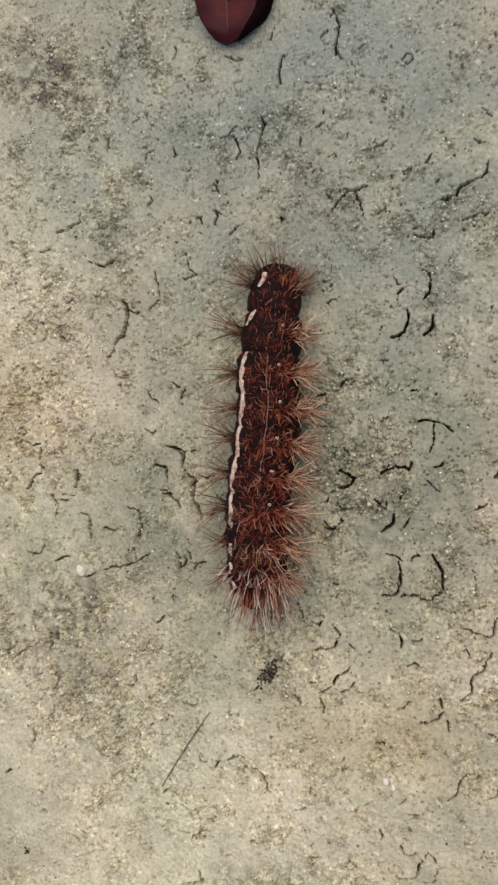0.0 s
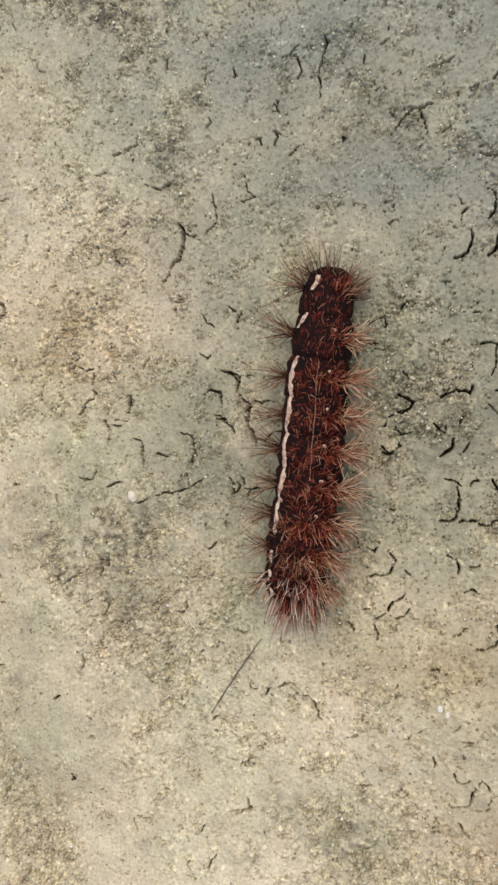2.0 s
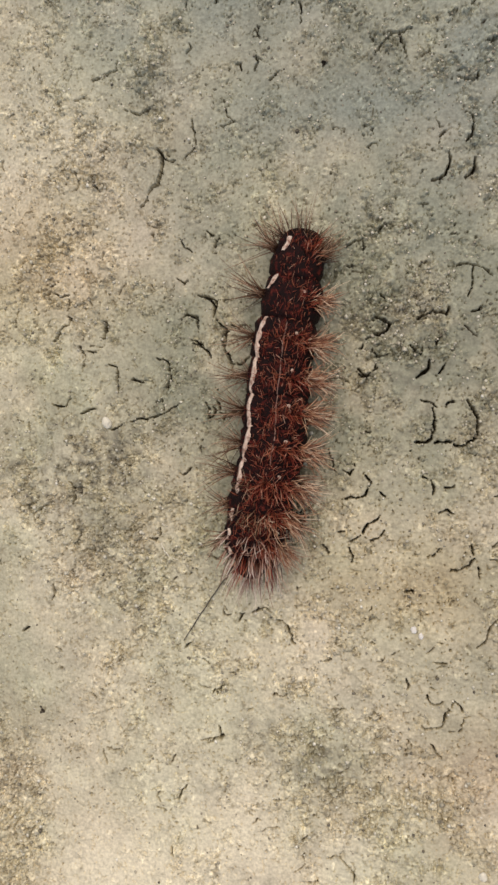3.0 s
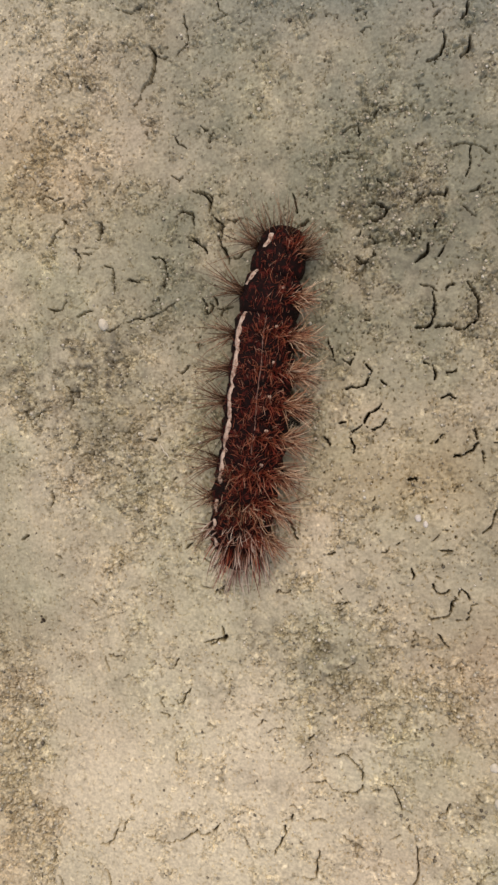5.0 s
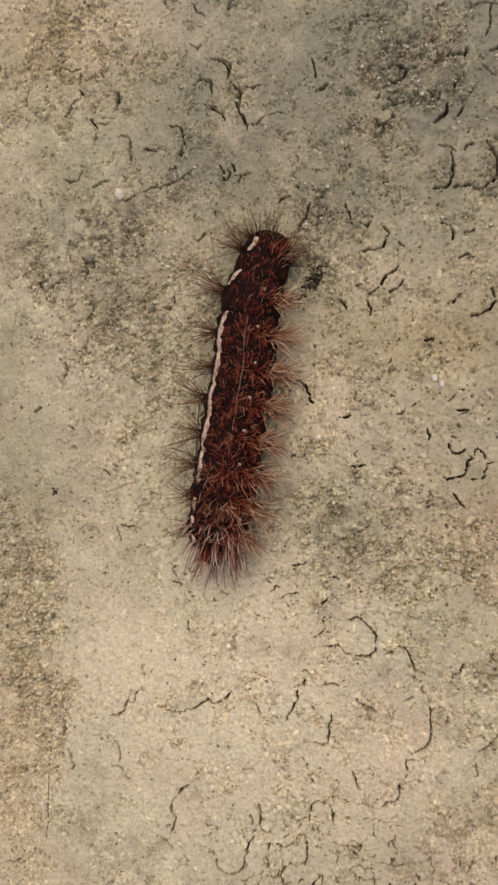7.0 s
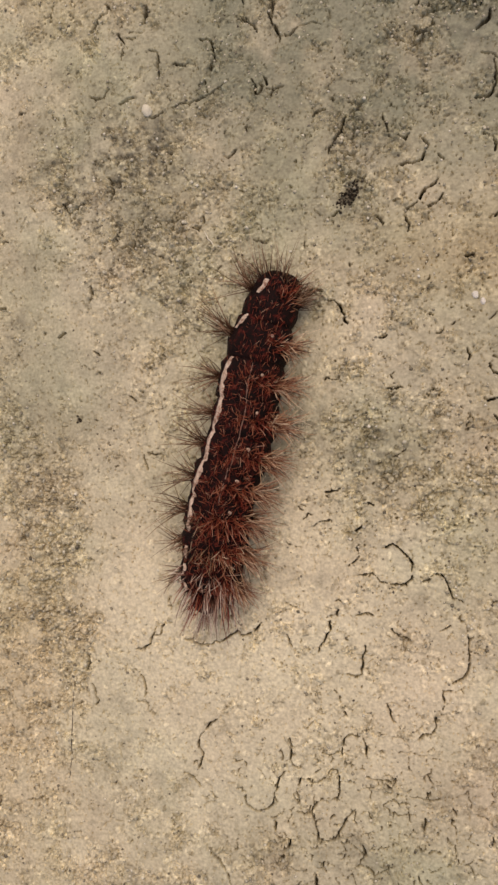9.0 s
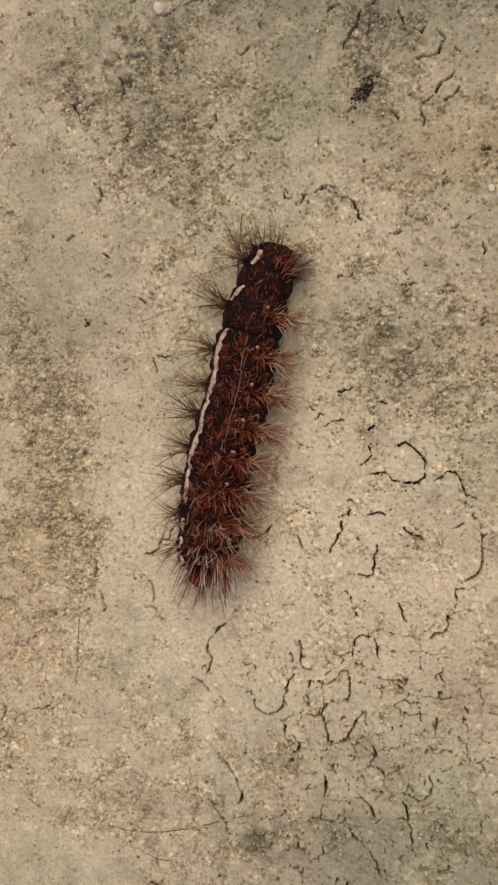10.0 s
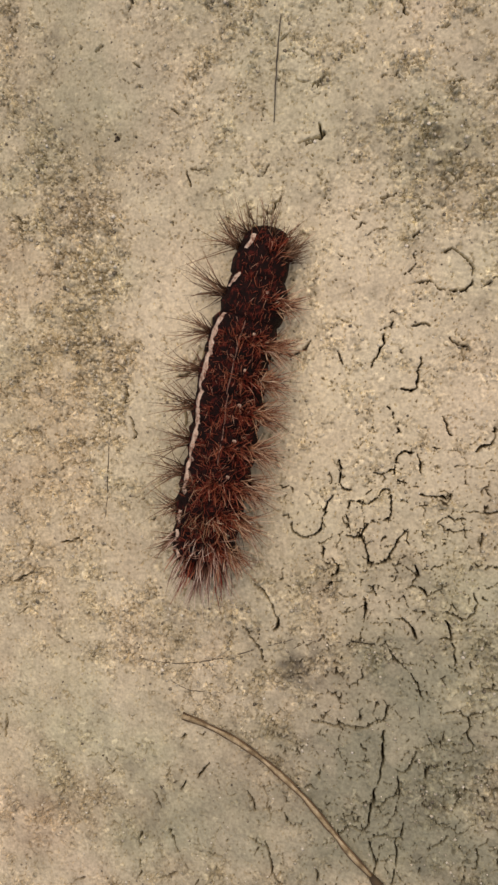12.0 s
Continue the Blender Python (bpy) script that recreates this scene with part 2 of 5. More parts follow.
def cells(size, seed, sway):
    """Scattered spots: distance to the nearest and the next, and three random numbers of the nearest."""
    wx = GX + sway * smooth_noise(GX, GY, 0.5, seed + 1) + 2 * sway * smooth_noise(GX, GY, 1.7, seed + 3)
    wy = GY + sway * smooth_noise(GX, GY, 0.5, seed + 2) + 2 * sway * smooth_noise(GX, GY, 1.7, seed + 4)
    table = np.random.default_rng(seed).uniform(0.08, 0.92, (256, 256, 2))
    i, j = np.floor(wx / size).astype(int), np.floor(wy / size).astype(int)
    first, second = np.full(GX.shape, 99.0), np.full(GX.shape, 99.0)
    ni, nj = np.zeros(GX.shape, int), np.zeros(GX.shape, int)
    for di in (-1, 0, 1):
        for dj in (-1, 0, 1):
            a, b = (i + di) % 256, (j + dj) % 256
            d = np.hypot((i + di + table[a, b, 0]) * size - wx, (j + dj + table[a, b, 1]) * size - wy)
            closer = d < first
            second = np.where(closer, first, np.minimum(second, d))
            first, ni, nj = np.where(closer, d, first), np.where(closer, a, ni), np.where(closer, b, nj)
    luck = np.random.default_rng(seed + 9).uniform(0, 1, (256, 256, 3))[ni, nj]
    return first, second, luck[..., 0], luck[..., 1], luck[..., 2]


HEIGHT = 0.5 * smooth_noise(GX, GY, 26, 1) + 0.16 * smooth_noise(GX, GY, 7, 2) + 0.08 * smooth_noise(GX, GY, 2.6, 3) + 0.05 * smooth_noise(GX, GY, 0.8, 6) + 0.04 * smooth_noise(GX, GY, 0.34, 8)
HEIGHT += 0.45 * blob(GX, GY, -38, -84, 6, 24) * smooth_noise(GX, GY, 1.6, 11)
# packed granules with open gaps between them on the gritty patches, single ones on the clay
near, far, luck_a, luck_b, TONE = cells(0.46, 201, 0.14)
loose = luck_a < 0.03 + 0.85 * GRIT
HEIGHT += loose * np.sqrt(np.clip(1 - (near / (0.2 + 0.14 * luck_b)) ** 2, 0, 1)) * (0.06 + 0.2 * luck_b ** 2)
GROOVE = 0.6 * np.clip(1.4 - (far - near) / 0.09, 0, 1) * np.clip(1.4 * GRIT - 0.35, 0, 1) * np.clip(0.15 + 1.7 * smooth_noise(GX, GY, 0.7, 20), 0, 1)
TONE = np.where(loose, TONE, 0.5)
# coarser crumbs where the grit lies thickest
near, far, luck_a, luck_b, tint = cells(0.95, 301, 0.22)
lumps = luck_a < 1.5 * (GRIT - 0.32)
HEIGHT += lumps * np.sqrt(np.clip(1 - (near / (0.3 + 0.22 * luck_b)) ** 2, 0, 1)) * (0.12 + 0.3 * luck_b)
GROOVE = np.maximum(GROOVE, 0.75 * np.clip(1.5 - (far - near) / 0.12, 0, 1) * np.clip(2.0 * GRIT - 0.7, 0, 1) * np.clip(0.2 + 1.6 * smooth_noise(GX, GY, 1.1, 26), 0, 1))
TONE = np.where(lumps & (near < 0.3 + 0.22 * luck_b), 0.35 * TONE + 0.65 * tint, TONE)
# small open pits and nicks of odd shapes
skew_x, skew_y = 0.8 * GX - 0.6 * GY, 0.6 * GX + 0.8 * GY
nicks = smooth_noise(skew_x, skew_y, 0.3, 23) + 0.7 * smooth_noise(GX, GY, 0.19, 24) + 0.35 * smooth_noise(skew_x, skew_y, 1.3, 25)
GROOVE = np.maximum(GROOVE, np.clip(4.5 * (nicks - 1.25 + 0.24 * GRIT), 0, 1))
# the finest grain: single specks and holes the size of a sand grain
specks = rng.uniform(0, 1, GX.shape)
HEIGHT += (0.3 + 0.7 * GRIT) * 0.055 * rng.uniform(-1, 1, GX.shape)
holes = (specks < 0.009 + 0.032 * GRIT ** 1.5) * rng.uniform(0.35, 1.0, GX.shape)
holes = np.maximum(holes, np.where(specks < 0.003 + 0.02 * GRIT, 0, np.roll(holes, 1, 0) * (np.roll(specks, 1, 0) < 0.004 + 0.018 * GRIT)))
GROOVE = np.maximum(GROOVE, 0.9 * holes)
PITS = GROOVE.copy()
WOBBLE = 0.02 + 0.04 * smooth_noise(GX, GY, 0.42, 13) + 0.035 * smooth_noise(GX, GY, 1.3, 14)
BROKEN = np.clip(1.0 + 0.6 * smooth_noise(GX, GY, 0.5, 21) + 0.35 * rng.uniform(-1, 1, GX.shape), 0.35, 1.3)
LIP = np.zeros_like(HEIGHT)


def carve(points, width, depth, lip):
    """Cuts a groove along a path into the ground, with slightly raised lips."""
    reach = 1.3
    near = None
    xs, ys = [p[0] for p in points], [p[1] for p in points]
    j0, j1 = cell_at(0, min(ys) - reach)[0], cell_at(0, max(ys) + reach)[0]
    sides = [cell_at(x, y)[1] for x in (min(xs) - reach, max(xs) + reach) for y in (min(ys), max(ys))]
    i0, i1 = min(sides), max(sides)
    if i1 - i0 < 2 or j1 - j0 < 2:
        return
    px, py = GX[j0:j1, i0:i1], GY[j0:j1, i0:i1]
    total = len(points) - 1
    for k in range(total):
        (ax, ay), (bx, by) = points[k], points[k + 1]
        dx, dy = bx - ax, by - ay
        s = np.clip(((px - ax) * dx + (py - ay) * dy) / (dx * dx + dy * dy + 1e-9), 0, 1)
        d = np.hypot(px - ax - s * dx, py - ay - s * dy)
        along = (k + s) / total
        w = width * (0.35 + 0.65 * np.sin(np.pi * np.clip(along, 0.04, 0.96)) ** 0.6)
        g = depth * np.clip(5.5 - 2.5 * (d + WOBBLE[j0:j1, i0:i1] - min(0.06, 0.25 * max(0.0, width - 0.15))) / ((0.08 * w + 0.03) * BROKEN[j0:j1, i0:i1]), 0, 1) * (0.4 + 0.6 * w / width)
        # the plate on one side curls up at its edge
        curl = np.hypot(px + 0.3 - ax - s * dx, py - 0.2 - ay - s * dy)
        near = (g, curl) if near is None else (np.maximum(near[0], g), np.minimum(near[1], curl))
    GROOVE[j0:j1, i0:i1] = np.maximum(GROOVE[j0:j1, i0:i1], near[0])
    LIP[j0:j1, i0:i1] = np.maximum(LIP[j0:j1, i0:i1], lip * np.exp(-((near[1] / 0.4) ** 2)))


def wander(points, amount):
    """The path with uneven in-between points."""
    out = [points[0]]
    for (ax, ay), (bx, by) in zip(points, points[1:]):
        n = max(1, int(math.hypot(bx - ax, by - ay) / 0.4))
        for k in range(1, n + 1):
            f, a = k / n, amount if k < n else 0.0
            out.append((ax + (bx - ax) * f + rng.normal(0, a), ay + (by - ay) * f + rng.normal(0, a)))
    return out


def crack(width, *points):
    path = wander(points, 0.09)
    carve(path, width, 2.2 + 5.0 * width, 0.06 + 0.35 * width)
    # crumbled spots beside the crack
    for x, y in path[2::9]:
        turn = rng.uniform(0, 2 * math.pi)
        carve([(x, y), (x + 0.3 * math.cos(turn), y + 0.3 * math.sin(turn))], 0.08, rng.uniform(0.4, 0.9), 0.02)


crack(.22, (-7.1, -51.8), (-6.7, -52.8), (-8.6, -53.8))
crack(.2, (23.3, -76.7), (21.8, -78.0), (20.0, -79.6))
crack(.18, (-15.5, -106.4), (-13.5, -108.8), (-13.2, -110.0))
crack(.22, (9.6, -86.5), (10.0, -86.0), (11.0, -85.8), (11.4, -85.0), (11.4, -84.0))
crack(.16, (1.5, -87.0), (2.1, -86.6), (2.8, -86.8), (3.5, -86.6))
crack(.14, (1.5, -87.0), (1.2, -88.4), (1.1, -89.3), (1.7, -89.8), (2.4, -90.0))
crack(.14, (3.5, -86.6), (3.9, -87.8), (3.8, -89.6))
crack(.16, (-1.1, -88.9), (-0.3, -89.1), (0.6, -88.7), (1.2, -88.5), (1.4, -87.5))
crack(.14, (-4.8, -87.6), (-4.6, -88.5), (-4.8, -89.8), (-4.9, -90.4))
crack(.14, (-4.5, -90.7), (-3.6, -90.9), (-2.7, -90.8))
crack(.16, (-3.8, -92.8), (-3.5, -92.0), (-2.7, -92.0), (-1.8, -92.4), (-0.9, -91.8), (-0.3, -91.0), (0.6, -90.7))
crack(.22, (-0.5, -93.9), (0.1, -94.0), (0.7, -93.7), (0.8, -92.9), (0.8, -91.4))
crack(.12, (-4.0, -93.5), (-3.7, -94.3), (-3.6, -95.5))
crack(.24, (-3.9, -95.8), (-2.9, -95.9), (-2.3, -96.1), (-2.2, -95.3), (-1.7, -94.5))
crack(.18, (-2.3, -96.1), (-1.9, -96.8), (-1.6, -97.9), (-1.5, -98.8), (-0.6, -98.7), (0.2, -98.4), (0.8, -97.4), (1.3, -96.8), (1.6, -95.9))
crack(.12, (1.6, -95.9), (2.2, -95.3), (2.6, -94.8))
crack(.22, (3.9, -91.1), (4.8, -91.3), (5.5, -91.3), (6.2, -91.3), (6.6, -91.6))
crack(.12, (6.6, -91.6), (7.1, -91.0), (7.6, -90.5))
crack(.14, (6.2, -93.6), (6.8, -93.4), (7.6, -93.7), (8.2, -93.5), (9.1, -93.8))
crack(.16, (-11.0, -93.9), (-10.4, -93.7), (-10.0, -94.5), (-9.8, -95.6), (-9.1, -96.0), (-8.2, -96.1), (-7.4, -95.8), (-6.8, -95.3), (-6.6, -94.4))
crack(.12, (-6.6, -94.4), (-6.2, -92.8), (-5.5, -91.5))
crack(.22, (-6.6, -97.0), (-6.5, -98.3))
crack(.20, (-5.5, -98.3), (-4.9, -99.1), (-5.0, -100.0), (-5.5, -100.3))
crack(.12, (-5.5, -101.1), (-6.1, -101.7), (-7.1, -102.1))
crack(.24, (-14.2, -101.6), (-13.2, -102.1), (-12.4, -103.4), (-11.9, -104.6), (-11.5, -105.2), (-11.5, -106.2), (-11.9, -106.6))
crack(.15, (-4.7, -102.1), (-3.8, -102.4), (-2.9, -102.2))
crack(.20, (-2.0, -102.3), (-1.8, -103.3), (-2.0, -104.9))
crack(.16, (-1.8, -100.8), (-1.1, -101.2), (-0.7, -102.1))
crack(.16, (2.2, -101.3), (3.0, -100.9), (3.8, -100.9))
crack(.24, (3.8, -100.9), (4.4, -101.3), (4.7, -101.9))
crack(.14, (3.4, -98.7), (3.8, -99.8))
crack(.22, (1.3, -104.4), (2.2, -104.4), (2.8, -104.9), (3.3, -105.7), (3.6, -106.4))
crack(.20, (6.6, -104.3), (7.0, -105.0), (7.2, -106.2))
crack(.20, (6.0, -106.3), (6.5, -106.1), (7.2, -106.3))
crack(.20, (6.7, -103.4), (7.5, -103.7), (8.1, -104.0), (8.9, -103.9), (9.6, -103.4))
crack(.16, (9.6, -103.4), (9.9, -102.3), (9.4, -101.2))
crack(.14, (10.5, -98.7), (11.1, -98.4), (11.8, -98.6))
crack(.14, (10.2, -95.0), (10.1, -96.1), (10.0, -97.0))
crack(.18, (0.3, -81.9), (0.9, -82.3), (1.0, -83.2))
crack(.12, (6.1, -82.9), (6.5, -84.1), (7.0, -84.9))
crack(.14, (9.4, -92.7), (10.5, -92.9), (11.7, -92.7))
crack(.20, (7.2, -106.4), (7.6, -107.2), (7.6, -109.0))
crack(.16, (9.3, -109.2), (9.1, -108.6), (9.8, -107.8))
crack(.20, (10.8, -111.0), (11.6, -111.2), (12.0, -111.1))
crack(.14, (11.4, -109.9), (11.5, -110.9))
crack(.16, (-4.4, -109.2), (-4.1, -108.1), (-3.5, -107.3), (-2.2, -107.3), (-1.0, -107.4), (0.2, -107.6))
crack(.22, (0.8, -107.9), (1.4, -108.8), (2.1, -109.4))
crack(.10, (2.1, -109.4), (2.9, -110.0), (3.7, -111.1), (4.2, -112.6))
crack(.24, (-7.6, -116.2), (-6.2, -116.3), (-5.2, -116.6), (-4.0, -116.4), (-2.8, -116.5), (-1.6, -116.5), (-0.8, -115.7), (0.2, -115.4))
crack(.20, (0.2, -115.4), (0.5, -114.6), (0.8, -113.8))
crack(.30, (0.3, -116.6), (0.1, -118.1), (0.3, -119.7), (-0.0, -120.6))
crack(.20, (-0.0, -120.6), (-0.3, -122.2), (-0.7, -123.0))
crack(.28, (-0.7, -123.0), (-0.7, -124.1), (-1.1, -125.4), (-1.4, -127.1))
crack(.22, (-1.4, -127.1), (-2.1, -127.7), (-3.2, -127.2), (-3.9, -127.8), (-4.4, -128.3))
crack(.14, (-4.3, -126.6), (-3.8, -127.1))
crack(.24, (1.6, -120.6), (2.4, -120.8), (3.0, -120.3), (3.4, -119.3), (3.7, -118.4))
crack(.18, (1.8, -121.3), (1.9, -122.5), (1.4, -123.5), (0.0, -124.3))
crack(.16, (-5.9, -125.5), (-5.2, -124.9), (-4.7, -125.2))
crack(.20, (4.6, -121.2), (4.9, -120.2), (5.3, -119.7))
crack(.18, (5.3, -119.7), (6.5, -119.9), (7.4, -120.1), (8.2, -119.8))
crack(.18, (6.4, -114.2), (7.3, -113.9), (7.8, -113.7), (8.5, -114.2), (9.0, -114.3))
crack(.18, (9.0, -114.3), (9.2, -115.4), (9.0, -116.4), (9.6, -117.1), (9.5, -117.8), (8.5, -118.2))
crack(.14, (9.0, -114.3), (10.2, -113.7))
crack(.16, (-1.3, -128.5), (-0.3, -128.0), (0.6, -127.8), (1.6, -128.0), (2.3, -128.0))
crack(.22, (2.2, -127.7), (2.4, -126.5))
crack(.22, (-1.2, -128.8), (-0.7, -130.3), (-0.5, -131.5), (-0.8, -132.4))
crack(.12, (1.7, -128.1), (1.7, -130.2), (1.5, -131.8), (1.2, -133.3))
crack(.20, (10.1, -127.9), (10.2, -129.0), (9.9, -130.3), (9.5, -130.1))
crack(.16, (5.4, -128.5), (6.3, -127.9), (7.0, -127.1))
crack(.14, (5.1, -125.2), (6.0, -125.9), (6.9, -125.9), (7.4, -125.5))
crack(.16, (-9.0, -121.4), (-8.0, -121.8))
crack(.16, (-8.3, -123.7), (-7.7, -123.3), (-7.1, -123.8))
crack(.20, (-12.8, -130.3), (-12.3, -131.5), (-12.0, -133.1), (-11.5, -134.3), (-10.8, -134.8))
crack(.14, (-10.6, -126.8), (-10.4, -127.8))
crack(.16, (-7.0, -132.7), (-6.9, -133.9))
crack(.18, (-14.8, -129.9), (-13.8, -130.4), (-12.9, -130.8))
crack(.20, (-14.8, -124.8), (-14.2, -125.7), (-14.0, -126.9))
crack(.20, (-0.5, -60.0), (0.3, -59.8), (1.1, -59.5))
crack(.16, (-2.0, -63.8), (-1.0, -63.2), (-0.0, -63.0))
crack(.22, (2.9, -66.0), (3.2, -67.0), (2.5, -67.7), (2.0, -68.0))
crack(.16, (2.9, -64.1), (3.5, -63.7))
crack(.14, (3.4, -61.3), (4.2, -61.0), (4.8, -61.3))
crack(.20, (3.3, -68.9), (4.1, -68.8), (5.1, -69.1), (6.0, -69.7), (6.9, -69.9), (8.2, -69.8), (8.9, -69.3))
crack(.20, (8.9, -69.3), (8.9, -68.2), (9.0, -67.6), (8.3, -66.7), (7.6, -66.0), (6.9, -65.5), (6.1, -65.9))
crack(.12, (9.8, -69.7), (10.6, -69.3), (11.2, -68.6), (12.1, -68.7), (12.7, -69.6), (13.2, -71.1), (14.4, -71.6))
crack(.18, (17.4, -71.4), (18.1, -71.2), (18.5, -70.1))
crack(.14, (-0.4, -73.8), (0.6, -73.4), (0.9, -72.9))
crack(.14, (-0.1, -74.2), (0.0, -75.2), (-0.6, -76.2), (-1.4, -77.7))
crack(.12, (2.8, -73.4), (4.1, -73.1), (4.8, -73.5))
crack(.14, (6.7, -74.7), (7.6, -75.5), (8.8, -75.7))
crack(.24, (1.8, -80.0), (2.8, -80.2), (3.4, -79.9), (3.6, -78.7), (3.8, -76.8))
crack(.10, (1.5, -83.5), (1.6, -84.5), (1.0, -84.9))
crack(.16, (12.0, -83.7), (12.3, -82.6), (12.2, -81.2), (13.1, -81.0))
crack(.26, (13.2, -80.2), (14.2, -79.6), (14.8, -78.7), (14.9, -78.0))
crack(.14, (14.9, -77.7), (14.9, -75.9), (14.7, -75.0))
crack(.12, (15.0, -75.4), (16.4, -74.7))
crack(.16, (17.8, -91.5), (18.0, -92.4), (18.6, -92.6), (19.3, -91.6))
crack(.12, (-5.1, -75.9), (-4.5, -77.3))
crack(.20, (-22.3, -55.4), (-21.9, -56.4), (-21.6, -57.4))
crack(.22, (-17.3, -76.9), (-16.1, -77.2), (-15.1, -77.6), (-13.8, -77.5), (-12.6, -77.1), (-11.7, -76.4), (-10.8, -75.8), (-10.2, -76.4), (-9.3, -76.0), (-8.4, -75.3), (-8.0, -74.8))
crack(.16, (-18.6, -75.2), (-19.5, -75.4), (-20.1, -76.7), (-20.8, -76.9))
crack(.16, (-23.2, -78.6), (-22.3, -78.5), (-21.4, -77.9), (-20.8, -76.4), (-20.6, -75.7))
crack(.12, (-19.0, -72.2), (-18.6, -74.2))
crack(.20, (-23.4, -81.0), (-22.4, -81.9), (-22.1, -83.3), (-22.4, -84.4))
crack(.14, (-13.3, -86.1), (-14.3, -86.7), (-14.8, -87.6), (-15.5, -88.3))
crack(.16, (-15.5, -88.3), (-15.7, -89.4), (-15.1, -90.3), (-15.5, -91.7), (-15.8, -92.2))
crack(.20, (-17.4, -92.7), (-16.4, -93.1), (-15.8, -93.7), (-15.5, -94.2))
crack(.14, (-14.4, -94.5), (-13.6, -95.3))
crack(.20, (-37.6, -97.9), (-35.4, -97.3), (-35.1, -98.5))
crack(.24, (-29.4, -79.4), (-29.2, -80.4), (-29.6, -81.5))
crack(.20, (-15.0, -62.1), (-13.9, -62.4))
crack(.16, (-13.2, -66.8), (-12.9, -68.0))
crack(.14, (-13.2, -60.5), (-12.3, -61.0), (-12.0, -59.8), (-11.3, -59.2))
crack(.28, (11.2, -5.7), (12.0, -5.7), (12.6, -5.3), (13.0, -4.6), (12.3, -4.1), (11.4, -3.7))
crack(.28, (16.2, -4.1), (16.8, -3.7), (17.4, -3.5), (18.3, -3.5), (19.3, -3.7), (19.6, -3.0))
crack(.26, (19.4, -1.3), (19.6, -0.7))
crack(.30, (16.0, -10.7), (16.8, -10.1), (17.4, -9.4), (17.4, -8.8))
crack(.18, (15.3, -7.0), (15.9, -7.6), (16.5, -8.1), (16.7, -7.2))
crack(.16, (9.4, -9.5), (9.9, -10.0), (10.4, -10.4), (11.2, -9.7), (11.5, -9.1))
crack(.14, (9.8, -7.3), (10.1, -6.4), (10.5, -6.1), (11.3, -6.0))
crack(.14, (11.0, -7.2), (11.6, -8.3), (12.9, -7.9))
crack(.20, (18.5, -10.2), (19.1, -9.3))
crack(.18, (16.5, -13.2), (17.5, -13.4), (18.2, -14.0))
crack(.24, (19.3, -13.7), (20.1, -13.4))
crack(.24, (8.0, -24.4), (9.1, -24.3), (10.2, -24.0), (10.6, -23.3), (11.0, -22.4), (10.3, -21.7))
crack(.24, (10.0, -28.3), (10.6, -27.2), (11.6, -26.7), (11.9, -26.2))
crack(.20, (11.7, -23.4), (12.5, -24.1))
crack(.16, (7.6, -20.9), (8.5, -21.7), (8.9, -21.0), (9.0, -20.4))
crack(.16, (6.0, -18.6), (6.3, -19.6), (6.6, -20.5), (6.7, -21.2))
crack(.18, (16.7, -21.8), (17.6, -22.1), (18.0, -23.2), (17.8, -23.8))
crack(.22, (19.1, -23.0), (20.1, -22.9))
crack(.18, (18.5, -25.8), (19.4, -25.4), (20.1, -25.9))
crack(.22, (2.7, -5.7), (3.5, -5.5), (4.0, -4.9))
crack(.16, (2.2, -1.7), (2.6, -3.0), (2.7, -4.0))
crack(.20, (8.0, 2.3), (9.2, 2.1))
crack(.26, (-28.6, -5.3), (-27.9, -4.5), (-27.5, -3.8), (-26.5, -3.4), (-26.2, -2.6), (-26.7, -2.3))
crack(.20, (-26.7, -1.5), (-26.6, -0.1))
crack(.16, (-28.6, 0.7), (-27.5, 0.1), (-25.6, 0.6))
crack(.22, (-21.9, -5.2), (-21.5, -4.1), (-21.7, -3.1))
crack(.16, (-25.1, -6.1), (-24.3, -7.2))
crack(.14, (-24.6, -7.3), (-24.7, -9.2))
crack(.22, (-20.2, -10.5), (-20.1, -9.4), (-20.2, -8.7), (-21.2, -8.4))
crack(.18, (-18.3, -10.2), (-17.2, -10.5))
crack(.20, (-28.8, -13.1), (-27.9, -13.4), (-26.8, -13.4), (-26.2, -12.5))
crack(.18, (-24.9, -14.4), (-23.8, -13.8), (-22.8, -13.7))
crack(.22, (-20.9, -16.4), (-19.8, -16.0), (-18.7, -15.4), (-17.2, -15.0), (-16.2, -15.1), (-14.7, -14.6), (-14.0, -14.4))
crack(.16, (-14.0, -14.4), (-13.0, -13.7), (-11.6, -13.2))
crack(.14, (-14.0, -14.3), (-14.4, -12.6))
crack(.22, (-13.7, -11.3), (-13.3, -10.4), (-13.3, -9.4), (-13.9, -8.0), (-15.1, -7.7))
crack(.30, (-9.8, -0.3), (-8.7, -0.6), (-7.9, -1.3), (-7.7, -2.1), (-7.9, -2.9))
crack(.20, (-10.5, -5.7), (-9.7, -6.1), (-8.8, -6.9), (-8.1, -7.9))
crack(.18, (-11.9, -3.2), (-11.2, -2.6), (-9.9, -2.9), (-9.7, -4.1))
crack(.22, (-26.6, -22.8), (-25.9, -23.6), (-25.7, -24.6), (-26.0, -25.6))
crack(.18, (-32.2, -25.6), (-31.4, -26.8), (-31.2, -27.8))
crack(.14, (-31.2, -26.8), (-29.6, -25.8))
crack(.18, (-8.8, -13.1), (-8.3, -14.1), (-8.3, -15.1))
crack(.26, (-15.9, -29.5), (-14.8, -29.4), (-14.6, -28.3))
crack(.14, (-12.5, 1.8), (-11.5, 1.2), (-10.8, 1.9))
